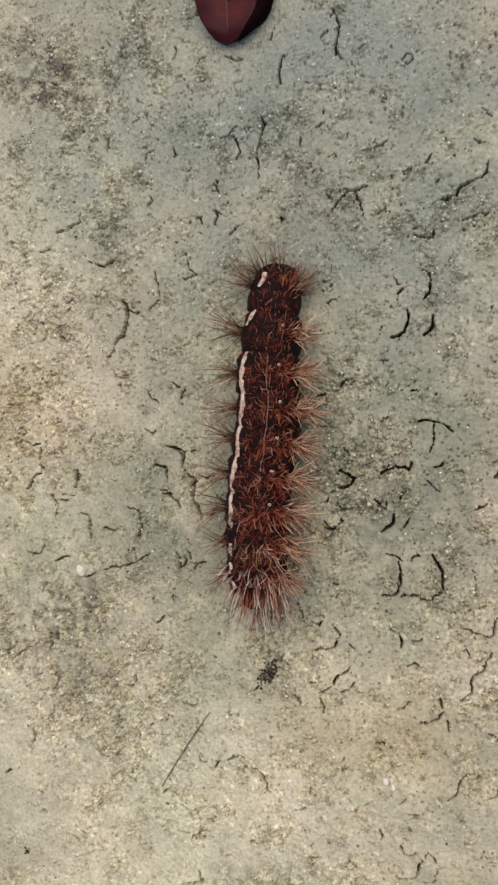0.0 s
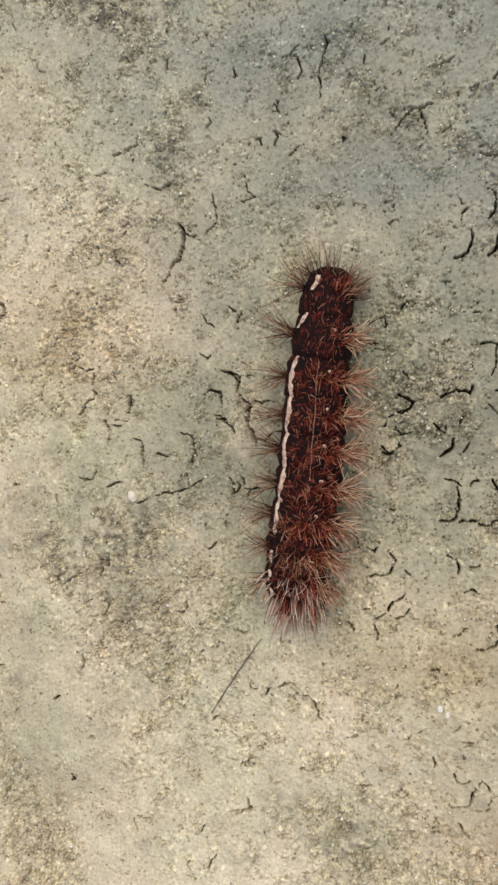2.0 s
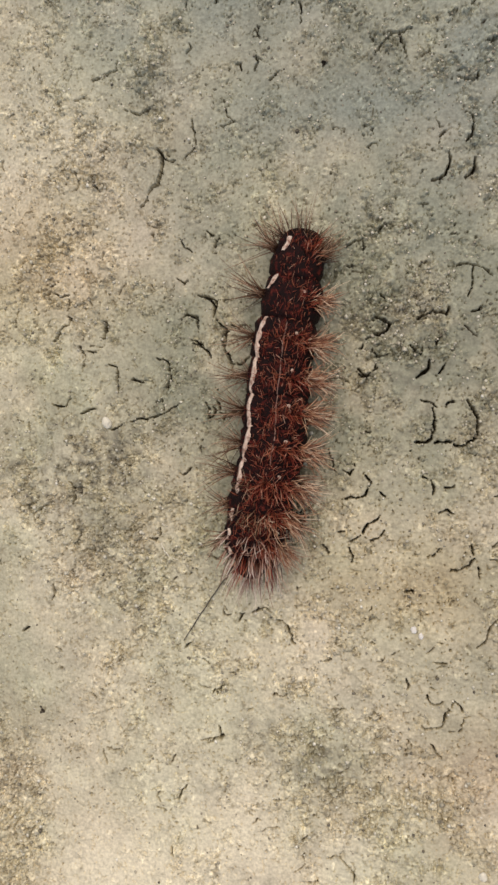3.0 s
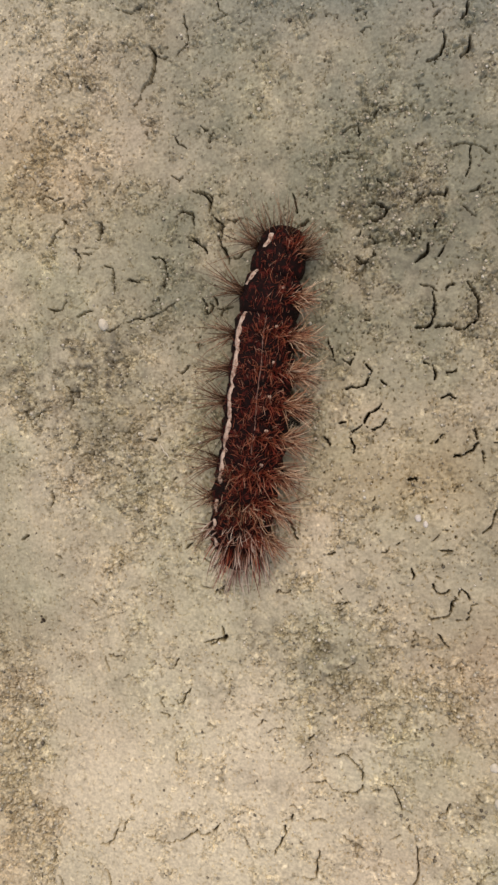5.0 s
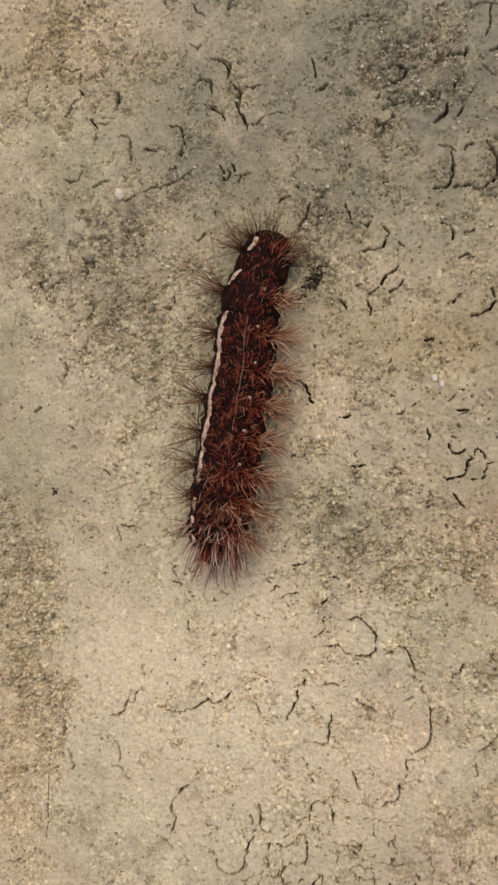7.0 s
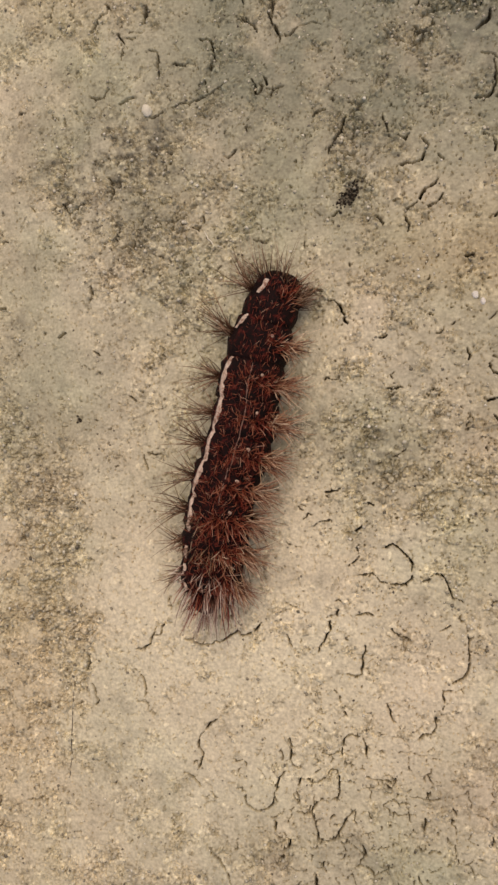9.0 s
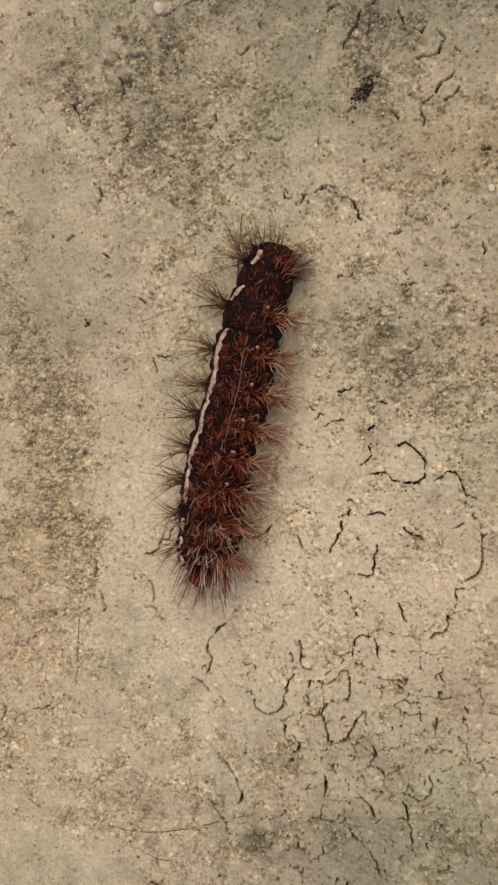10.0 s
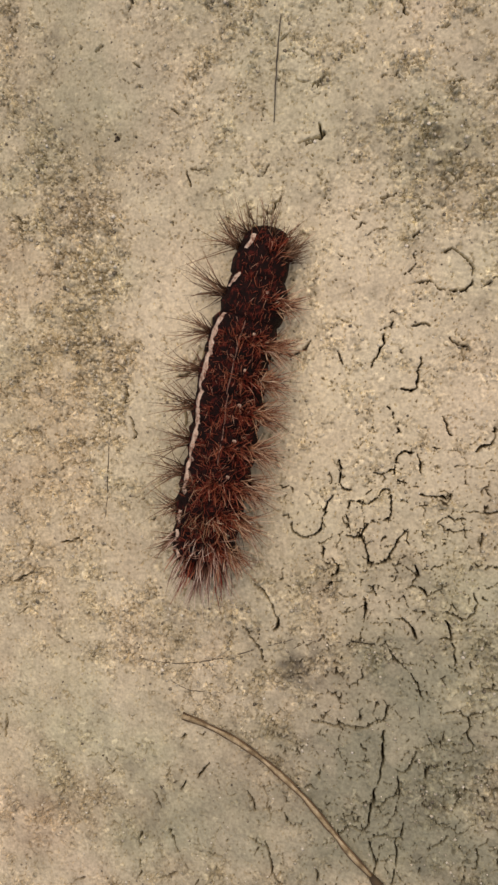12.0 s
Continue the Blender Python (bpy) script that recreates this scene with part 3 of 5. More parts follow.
crack(.20, (21.4, 18.4), (22.1, 18.0), (22.3, 17.1), (22.1, 15.9), (21.5, 15.3))
crack(.14, (18.1, 17.9), (18.6, 17.0))
crack(.18, (18.6, 16.0), (19.1, 16.5))
crack(.30, (17.7, 11.2), (18.7, 11.4), (19.3, 12.0), (19.7, 13.1), (19.6, 14.1))
crack(.30, (21.4, 11.3), (22.0, 11.7), (22.4, 12.3), (22.4, 13.4))
crack(.26, (20.6, 1.7), (21.3, 1.8), (22.1, 1.6), (22.7, 1.5))
crack(.14, (22.7, 1.5), (23.6, 1.0), (24.2, 0.4))
crack(.20, (22.1, 1.6), (22.1, 0.4), (22.1, -0.8), (21.6, -1.8))
crack(.20, (22.0, -3.5), (22.8, -3.3), (23.0, -3.0))
crack(.20, (18.2, -7.1), (18.5, -6.2))
crack(.18, (26.1, -8.2), (26.9, -8.0), (27.6, -7.6))
crack(.26, (28.4, -4.8), (29.0, -4.2))
crack(.18, (12.0, -1.1), (12.6, -1.8))
crack(.20, (11.8, 5.9), (12.6, 6.6))
crack(.22, (8.1, 4.4), (9.1, 5.0), (10.1, 5.2))
crack(.14, (10.1, 5.2), (10.2, 3.4))
crack(.18, (19.7, 5.1), (20.5, 5.0))
crack(.16, (18.1, 5.1), (18.8, 5.2))
crack(.16, (10.6, 15.5), (11.6, 15.8))
crack(.30, (15.9, -17.9), (16.8, -18.0), (17.6, -17.5), (18.0, -16.6), (18.0, -15.0), (17.8, -14.1))
crack(.26, (18.0, -18.0), (19.0, -17.9), (19.8, -17.9))
crack(.30, (20.1, -18.2), (21.1, -18.3), (22.2, -17.7), (22.7, -17.0), (22.7, -16.1), (22.6, -15.1), (22.1, -14.2), (21.6, -13.3))
crack(.14, (10.2, -28.7), (11.1, -29.1), (11.9, -28.7), (12.4, -27.9))
crack(.16, (8.6, -29.3), (9.5, -28.7))
crack(.18, (8.4, -30.0), (8.9, -30.9), (8.7, -31.6))
crack(.26, (25.0, -21.4), (25.7, -21.8), (26.7, -21.9), (27.5, -22.3), (28.0, -21.9), (28.1, -20.9), (28.6, -20.1))
crack(.22, (24.3, -29.4), (24.9, -28.8), (25.5, -28.5), (25.3, -27.4), (25.7, -26.6), (26.5, -26.2), (26.9, -25.8), (27.1, -24.8), (27.7, -23.9))
crack(.22, (19.7, -32.3), (20.9, -32.0), (21.8, -31.5), (22.3, -30.8))
crack(.14, (24.0, -30.8), (24.9, -30.8))
crack(.16, (22.0, -29.2), (22.2, -30.4))
crack(.16, (22.7, -31.7), (22.9, -32.9))
crack(.14, (24.5, -23.9), (25.0, -23.7), (25.3, -24.3))
crack(.16, (17.8, -30.7), (18.5, -29.8))
crack(.18, (27.1, -32.9), (27.8, -33.1), (28.1, -33.7))
crack(.20, (22.6, -40.5), (23.5, -39.8), (23.9, -38.5), (24.7, -37.4), (25.4, -37.4))
crack(.24, (27.0, -40.1), (27.9, -39.6), (28.5, -38.6))
crack(.14, (17.7, -40.1), (18.9, -40.3))
crack(.44, (-14.9, 17.6), (-14.3, 16.7), (-14.3, 16.0), (-14.4, 15.3), (-14.6, 14.3), (-14.9, 13.3), (-15.6, 13.0), (-16.1, 12.3))
crack(.20, (-16.1, 12.3), (-16.5, 11.3), (-17.1, 10.7))
crack(.18, (-14.2, 16.6), (-13.5, 16.0), (-12.5, 16.1))
crack(.18, (-10.6, 20.9), (-10.2, 19.2), (-10.1, 17.8), (-10.7, 16.9), (-11.5, 16.2))
crack(.14, (-6.4, 21.7), (-5.9, 20.6), (-5.2, 19.9))
crack(.16, (-7.0, 19.7), (-5.2, 20.1))
crack(.22, (-25.4, 19.7), (-24.3, 20.1))
crack(.18, (-25.7, 15.5), (-25.3, 14.4), (-25.5, 13.4), (-26.3, 13.1))
crack(.16, (-23.3, 15.7), (-23.5, 14.7), (-23.0, 13.6), (-22.4, 12.9))
crack(.16, (-22.3, 16.6), (-21.8, 17.2))
crack(.16, (-12.0, 6.7), (-11.5, 5.4), (-10.6, 4.9))
crack(.18, (-8.7, 7.3), (-8.0, 6.7))
crack(.18, (-7.7, 5.3), (-7.1, 6.3))
crack(.18, (-6.4, -4.3), (-6.8, -5.8), (-6.5, -7.1), (-5.8, -8.1), (-5.5, -9.3))
crack(.18, (-23.9, -6.7), (-22.8, -6.8))
crack(.14, (-7.0, -14.4), (-6.0, -14.5), (-5.0, -14.3))
crack(.18, (-7.4, -12.9), (-7.0, -14.0))
crack(.20, (-24.9, -29.2), (-25.3, -30.3))
crack(.18, (-28.9, -37.6), (-28.5, -36.5), (-28.8, -35.8))
crack(.20, (-11.6, -21.8), (-10.8, -21.1))
crack(.16, (-4.7, -39.1), (-4.0, -38.0))
crack(.14, (-7.4, -47.9), (-6.7, -46.8))
crack(.16, (-11.3, -42.5), (-10.6, -41.9))
crack(.14, (-9.1, -43.7), (-8.4, -44.3))
crack(.24, (-25.8, 45.2), (-23.7, 45.2), (-22.4, 44.5))
crack(.18, (-16.1, 35.6), (-15.9, 37.3))
crack(.16, (-0.7, 36.0), (0.2, 35.3), (0.7, 34.1), (0.2, 33.0))
crack(.14, (-1.7, 35.8), (-0.7, 36.0), (-0.2, 36.6), (0.5, 37.0))
crack(.20, (-7.7, 35.4), (-7.5, 34.4))
crack(.22, (-2.8, 25.7), (-2.2, 26.7), (-2.6, 27.4), (-1.8, 26.8))
crack(.18, (-0.9, 24.3), (-0.2, 24.9), (0.5, 25.3))
crack(.14, (-5.1, 26.6), (-4.6, 26.8), (-4.4, 25.8))
crack(.22, (-0.8, 45.2), (0.0, 44.8), (0.5, 44.4), (1.4, 44.6))
crack(.18, (-23.2, 26.5), (-22.3, 26.8))
crack(.18, (-21.7, 27.1), (-20.3, 27.4), (-20.1, 28.7))
crack(.18, (-25.6, 24.3), (-24.2, 24.5))
crack(.22, (-19.1, 22.6), (-17.6, 22.0), (-16.4, 22.2), (-15.3, 22.9))
crack(.18, (-11.3, 28.7), (-10.7, 29.3), (-10.9, 30.0))
crack(.16, (-11.3, 34.1), (-11.0, 35.1), (-10.1, 35.3))
crack(.26, (5.9, 41.1), (5.7, 42.1), (5.9, 43.4), (6.3, 44.3))
crack(.20, (5.1, 47.0), (4.8, 46.2))
crack(.24, (12.4, 43.2), (12.5, 44.4), (12.8, 45.6), (12.7, 47.2), (12.2, 48.5))
crack(.20, (10.7, 45.4), (11.5, 46.1), (11.7, 46.7))
crack(.18, (15.0, 43.5), (15.6, 43.8))
crack(.14, (19.8, 41.6), (20.3, 42.2), (20.9, 42.0), (21.0, 41.5), (20.4, 41.1), (19.9, 41.3))
crack(.20, (3.5, 37.5), (3.8, 36.7), (3.4, 35.6), (3.1, 34.7), (2.8, 33.7), (2.9, 31.8), (2.8, 30.5))
crack(.20, (11.4, 25.6), (11.8, 26.3), (12.5, 27.1), (13.1, 27.7), (14.1, 27.9), (15.4, 28.1))
crack(.18, (10.9, 27.7), (11.6, 27.0))
crack(.14, (14.1, 27.8), (14.7, 26.6), (15.0, 25.0))
crack(.20, (15.3, 32.2), (16.4, 32.2), (17.3, 32.6), (17.9, 33.0))
crack(.20, (21.9, 29.9), (22.3, 30.3), (22.6, 30.8))
crack(.18, (19.7, 29.2), (20.5, 29.6))
crack(.24, (25.3, 26.1), (25.5, 26.7), (26.2, 27.2), (26.9, 27.5), (27.5, 27.7))
crack(.14, (27.5, 27.7), (28.4, 28.2), (28.7, 29.4))
crack(.26, (23.6, 25.8), (24.5, 26.0))
crack(.16, (20.6, 22.4), (20.9, 22.1), (21.8, 21.9), (22.6, 22.0), (22.7, 22.6))
crack(.18, (27.0, 32.2), (27.9, 31.5), (28.7, 31.4))
crack(.14, (28.2, 35.2), (29.1, 34.2))
crack(.14, (25.7, 23.3), (27.2, 23.8), (28.7, 24.0))
crack(.18, (7.9, 33.6), (8.1, 34.5))
crack(.18, (10.0, 35.4), (10.7, 35.9))
crack(.26, (-0.0, -22.3), (0.4, -21.5), (0.8, -20.9), (1.4, -20.1), (1.7, -19.2), (2.1, -18.3))
crack(.16, (-1.8, -18.1), (-1.1, -17.4), (-0.2, -17.4))
crack(.22, (0.0, -29.6), (0.6, -29.4), (1.2, -28.8))
crack(.18, (-3.0, -37.9), (-1.7, -37.3), (-0.7, -37.7))
crack(.26, (-0.1, -38.7), (0.5, -38.7), (1.3, -39.4), (1.8, -40.4), (2.1, -41.3))
crack(.24, (17.9, -42.4), (19.3, -42.5))
crack(.18, (5.5, -43.1), (6.4, -42.8))
crack(.14, (11.6, -42.8), (12.4, -42.5))
crack(.20, (14.8, -34.7), (15.6, -34.6))
crack(.22, (7.1, -28.2), (7.8, -28.1))
crack(.18, (5.4, -29.8), (6.0, -30.8))
crack(.16, (14.9, -44.5), (15.1, -45.7))
crack(.20, (6.4, -48.5), (7.3, -48.6), (7.9, -48.4))
crack(.26, (17.0, -50.1), (18.0, -49.8), (18.8, -49.6), (19.1, -48.6), (19.2, -48.0), (19.8, -47.8))
crack(.20, (17.2, -46.2), (17.6, -47.2), (18.4, -47.2), (18.9, -46.8))
crack(.16, (19.9, -47.4), (20.1, -46.6), (20.5, -46.9), (21.1, -47.8))
crack(.14, (19.6, -50.1), (20.6, -50.1), (20.9, -49.3), (21.2, -48.4), (21.9, -48.2))
crack(.18, (17.4, -51.5), (18.1, -52.3), (18.7, -53.0))
crack(.14, (16.8, -55.1), (17.3, -55.8))
crack(.20, (-32.9, -41.7), (-32.0, -41.1))
crack(.14, (-28.3, -43.4), (-27.6, -43.9))
crack(.24, (-40.9, -37.8), (-40.1, -37.8))
crack(.16, (-23.9, -48.8), (-22.9, -49.5))
crack(.24, (-42.9, -59.7), (-42.4, -60.7), (-42.2, -62.7))
crack(.22, (-20.8, -124.2), (-20.2, -123.3), (-19.7, -122.6), (-19.3, -122.2))
crack(.22, (-26.2, -126.2), (-25.8, -127.0), (-25.3, -127.9))
crack(.16, (-24.0, -130.5), (-23.6, -131.7), (-23.1, -133.0))
crack(.20, (-25.2, -136.2), (-24.2, -135.9), (-23.3, -135.3))
crack(.16, (-22.8, -133.2), (-22.1, -134.5), (-21.1, -135.0))
crack(.18, (-19.5, -132.5), (-18.4, -132.7), (-17.4, -133.0))
crack(.18, (-22.8, -119.8), (-22.3, -119.1))
crack(.20, (-42.2, -99.7), (-41.6, -98.7), (-41.8, -97.7))
crack(.16, (-43.9, -102.8), (-42.4, -102.1), (-41.6, -101.7))
crack(.20, (-27.6, -131.2), (-27.8, -132.9))
crack(.20, (-27.6, -134.2), (-27.8, -136.3))
crack(.18, (-36.3, -138.3), (-34.9, -137.6))
crack(.26, (-45.1, -119.0), (-45.0, -120.0), (-45.3, -121.8))
crack(.16, (-22.8, -125.7), (-22.2, -124.7))

crack(.24, (-9.4, -53.6), (-8.2, -53.2), (-7.0, -53.3), (-6.5, -52.7))
crack(.16, (-7.9, -47.8), (-6.9, -47.0), (-6.6, -46.8))
crack(.26, (-40.1, 9.4), (-39.3, 8.7), (-39.2, 7.7), (-39.9, 7.2))
crack(.2, (-28.9, -83.1), (-28.5, -84.2), (-28.1, -84.9), (-28.5, -85.6))
crack(0.15, (-9.4, -0.2), (-7.7, -0.9), (-7.5, -1.8), (-7.9, -2.9))
crack(0.1, (-7.9, -2.9), (-7.1, -3.8), (-6.2, -4.4), (-6.5, -6.8), (-5.9, -7.5), (-5.7, -8.7))
crack(0.06, (-5.7, -8.7), (-4.4, -8.7), (-3.4, -7.8), (-1.7, -7.5), (-0.4, -8.1))
crack(0.06, (-12.2, -3.2), (-11.2, -2.6), (-10.1, -3.1), (-9.8, -4.8))
crack(0.07, (-10.5, -6.0), (-9.1, -6.3), (-8.1, -7.6))
crack(0.06, (-5.7, -4.0), (-4.7, -4.4), (-3.8, -4.0))
crack(0.08, (-24.9, -6.2), (-24.3, -7.2))
crack(0.07, (-21.5, -3.1), (-21.7, -5.1))
crack(0.07, (11.4, -5.6), (12.6, -5.2), (13.2, -4.6), (12.3, -3.9))
crack(0.06, (9.5, -10.1), (10.4, -10.5), (11.6, -9.4))
crack(0.06, (-7.4, -1.1), (-6.0, -1.0))
crack(0.06, (-17.6, -10.3), (-16.7, -10.7))
crack(0.08, (-34.0, -3.4), (-33.6, -1.4))
crack(0.07, (-20.1, -10.0), (-19.9, -11.8))

# fine shrinkage net where the clay is damp
near, far, luck_a, luck_b, luck_c = cells(2.1, 301, 0.3)
damp = np.clip((-84 - GY) / 14, 0, 1) * np.clip((GX + 14) / 10, 0, 1)
shown = smooth_noise(GX, GY, 1.1, 306) + 0.5 * smooth_noise(GX, GY, 0.6, 307) - 0.35 + 0.35 * damp
np.maximum(GROOVE, 1.4 * np.clip(2.6 - 2.2 * (far - near + WOBBLE) / 0.075, 0, 1) * np.clip(4 * shown, 0, 1) * (0.25 + 0.75 * damp), out=GROOVE)

# hairline cracks between the large ones
for k in range(260):
    x, y = rng.uniform(-46, 33), rng.uniform(Y0, Y1)
    turn, path = rng.uniform(0, 2 * math.pi), [(x, y)]
    for n in range(rng.integers(1, 5)):
        turn += rng.normal(0, 0.7)
        x, y = x + 0.45 * math.cos(turn), y + 0.45 * math.sin(turn)
        path.append((x, y))
    carve(path, rng.uniform(0.04, 0.12), rng.uniform(0.4, 1.2), 0.02)

# painted shade: cracks and holes take a darker colour as they deepen
CRACK_SHADE = np.clip((GROOVE - 0.6 * PITS - 0.2) / 0.5, 0, 1)
HEIGHT += LIP - GROOVE


def stains(x, y):
    """Green algae film, rusty clay and dark dirt, from 0 to 1; green and slate hold painted falloff."""
    wx = x + 2.2 * smooth_noise(x, y, 9, 31) + 0.8 * smooth_noise(x, y, 2.5, 36)
    wy = y + 2.2 * smooth_noise(x, y, 9, 32) + 0.8 * smooth_noise(x, y, 2.5, 37)
    moss_falloff = 0.8 * blob(wx, wy, 8, 30, 28, 30) + 0.85 * blob(wx, wy, 14, -4, 25, 18) + 0.5 * blob(wx, wy, -14, -12, 18, 12)
    moss_falloff += 0.95 * blob(wx, wy, 8, -124, 22, 17) + 0.06 * blob(wx, wy, 0, -24, 45, 12) + 0.35 * blob(wx, wy, -33, -48, 9, 14) + 0.3 * blob(wx, wy, -20, 46, 20, 14)
    # part of this darkening is lighting falloff towards the view's top, painted in
    moss_falloff += 0.45 * blob(wx, wy, -12, -133, 17, 9) + 0.3 * blob(wx, wy, 4, -108, 20, 16) + 0.25 * blob(wx, wy, 26, -45, 8, 16) + 0.22 * blob(wx, wy, 2, -36, 50, 17) + 0.2 * blob(wx, wy, 12, -54, 14, 10)
    ochre = 0.45 * blob(wx, wy, 16, -34, 9, 6) + 0.3 * blob(wx, wy, -38, -82, 8, 26) + 0.35 * blob(wx, wy, -31, 4, 7, 8) + 0.2 * blob(wx, wy, 22, -58, 10, 8)
    dirt = 0.5 * blob(wx, wy, -23, -21, 8, 7) + 2.0 * blob(wx, wy, -24, 45, 3, 3) + 0.35 * blob(wx, wy, 14, -4, 4, 4)
    dirt += 0.4 * blob(wx, wy, 5, -56, 5, 4) + 0.7 * blob(wx, wy, -8.5, -110, 3.5, 3)
    dirt += 0.25 * np.clip(smooth_noise(x, y, 6, 33), 0, 1)
    dirt *= np.clip(0.35 + 1.3 * smooth_noise(x, y, 0.8, 34) + 0.8 * smooth_noise(x, y, 2.0, 35), 0, 1.3)
    dirt += 0.9 * blob(x - 0.4 * (y + 27.2), y, 2.3, -27.2, 0.9, 1.3)
    slate_falloff = (0.85 * blob(wx, wy, 6, 42, 40, 25) + 0.3 * blob(wx, wy, 20, 16, 16, 15)) * (0.85 + 0.4 * smooth_noise(x, y, 6, 43))
    pale = 0.35 * blob(wx, wy, -6, -42, 30, 9) + 0.8 * blob(wx, wy, -12, -76, 26, 19) + 0.45 * blob(wx, wy, -29, 18, 9, 14) + 0.3 * blob(wx, wy, -36, -100, 14, 16)
    moss_falloff *= 0.8 + 0.45 * smooth_noise(x, y, 5, 38) + 0.25 * smooth_noise(x, y, 1.6, 39)
    return np.clip(moss_falloff, 0, 0.9), np.clip(ochre, 0, 0.8), np.clip(dirt, 0, 0.85), np.clip(pale, 0, 0.9), np.clip(slate_falloff, 0, 0.85)


def build_ground():
    """One sheet: fine in the middle, its lines spreading out to the horizon."""
    grow = 0.4 * np.cumsum(1.55 ** np.arange(26))
    gy = np.concatenate([Y0 - grow[::-1], fine_y, fine_y[-1] + grow])
    row = gy[:, None]
    x = np.concatenate([left(row) - grow[::-1], left(row) + fine_u * (right(row) - left(row)), right(row) + grow], 1)
    y = np.broadcast_to(row, x.shape)
    pad = len(grow)
    z = 0.5 * smooth_noise(x, y, 26, 1) + 0.16 * smooth_noise(x, y, 7, 2)
    z[pad:-pad, pad:-pad] = HEIGHT
    outside = np.hypot(np.maximum(np.maximum(left(y) - x, x - right(y)), 0), np.maximum(np.maximum(Y0 - y, y - Y1), 0))
    z *= np.exp(-np.maximum(0, outside - 2) / 30)
    ny, nx = x.shape
    me = bpy.data.meshes.new("ground")
    # cracks and pits lean along the camera's slant, shaped to fit its view
    x = x.copy()
    x[pad:-pad, pad:-pad] -= 0.14 * GROOVE
    co = np.stack([x, y, z], -1).reshape(-1, 3) * MM
    idx = np.arange(ny * nx).reshape(ny, nx)
    quads = np.stack([idx[:-1, :-1], idx[:-1, 1:], idx[1:, 1:], idx[1:, :-1]], -1).reshape(-1, 4)
    me.vertices.add(len(co))
    me.vertices.foreach_set("co", co.ravel())
    me.loops.add(quads.size)
    me.loops.foreach_set("vertex_index", quads.ravel())
    me.polygons.add(len(quads))
    me.polygons.foreach_set("loop_start", np.arange(0, quads.size, 4))
    me.polygons.foreach_set("use_smooth", np.ones(len(quads), bool))
    me.update()
    for name, values in zip(("moss_falloff", "ochre", "dirt", "pale", "slate_falloff", "rough", "tone", "crack_shade"), (*stains(x, y), np.pad(GRIT, pad, mode="edge"), np.pad(TONE, pad, mode="edge"), np.pad(CRACK_SHADE, pad))):
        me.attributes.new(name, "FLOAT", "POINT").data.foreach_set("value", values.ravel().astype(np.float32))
    me.materials.append(MUD)
    return tagged(new("ground", me), "dry cracked grey-beige mud with greenish and rusty stains", "ground", kind="structure")


def ground_z(x, y):
    """Height of the ground in millimetres."""
    return float(HEIGHT[cell_at(x, y)])


def ground_top(x, y, r):
    (j, i), n = cell_at(x, y), max(1, int(r / STEP))
    return float(HEIGHT[max(j - n, 0) : j + n + 1, max(i - n, 0) : i + n + 1].mean())


build_ground()


# ---- building helpers (millimetres in, metres out) ----
def mesh_of(name, verts, faces, mat, smooth=True):
    me = bpy.data.meshes.new(name)
    me.from_pydata([(x * MM, y * MM, z * MM) for x, y, z in verts], [], faces)
    me.polygons.foreach_set("use_smooth", np.full(len(faces), smooth))
    me.materials.append(mat)
    me.update()
    return me


def part(name, me, parent, label=""):
    ob = new(name, me)
    ob.parent = parent
    return tagged(ob, label)


def add_tube(verts, faces, path, radii, sides):
    """A tapered tube along a path, closed at both ends."""
    base = len(verts)
    for k, p in enumerate(path):
        a, b = path[max(k - 1, 0)], path[min(k + 1, len(path) - 1)]
        way = (Vector(b) - Vector(a)).normalized()
        side = way.cross(Vector((0.31, 0.22, 0.92))).normalized()
        up = side.cross(way)
        for n in range(sides):
            q = 2 * math.pi * n / sides
            verts.append(tuple(Vector(p) + float(radii[k]) * (math.cos(q) * side + math.sin(q) * up)))
    for k in range(len(path) - 1):
        for n in range(sides):
            a, b = base + k * sides + n, base + k * sides + (n + 1) % sides
            faces.append((a, b, b + sides, a + sides))
    faces.append(tuple(base + n for n in reversed(range(sides))))
    faces.append(tuple(base + (len(path) - 1) * sides + n for n in range(sides)))


def add_crumb(verts, faces, x, y, z, r, flat=0.7):
    """An angular grain: an uneven six-sided double cone."""
    base, turn = len(verts), rng.uniform(0, 6.28)
    for n in range(5):
        q, s = turn + n * 1.2566, r * rng.uniform(0.7, 1.25)
        verts.append((x + s * math.cos(q), y + s * math.sin(q), z + r * rng.uniform(-0.2, 0.2)))
    verts.append((x + r * rng.uniform(-0.3, 0.3), y + r * rng.uniform(-0.3, 0.3), z + r * flat * rng.uniform(0.7, 1.2)))
    verts.append((x, y, z - r * flat))
    for n in range(5):
        a, b = base + n, base + (n + 1) % 5
        faces.append((a, b, base + 5))
        faces.append((b, a, base + 6))


# ---- the caterpillar: tail towards +y, head towards -y ----
CENTRES = [17.0, 12.2, 7.7, 3.7, -0.1, -3.8, -7.5, -11.1, -14.7]
HALVES = [3.2, 3.0, 3.0, 2.8, 2.7, 2.7, 2.7, 2.7, 2.8]


def girth(y):
    """Half the body's width along its length."""
    return float(np.interp(y, [-19, -17, -14.7, -11, -4, 4, 9, 13, 16.5, 20.2], [2.3, 2.9, 3.45, 3.75, 3.75, 3.7, 3.55, 3.35, 2.95, 2.25]))


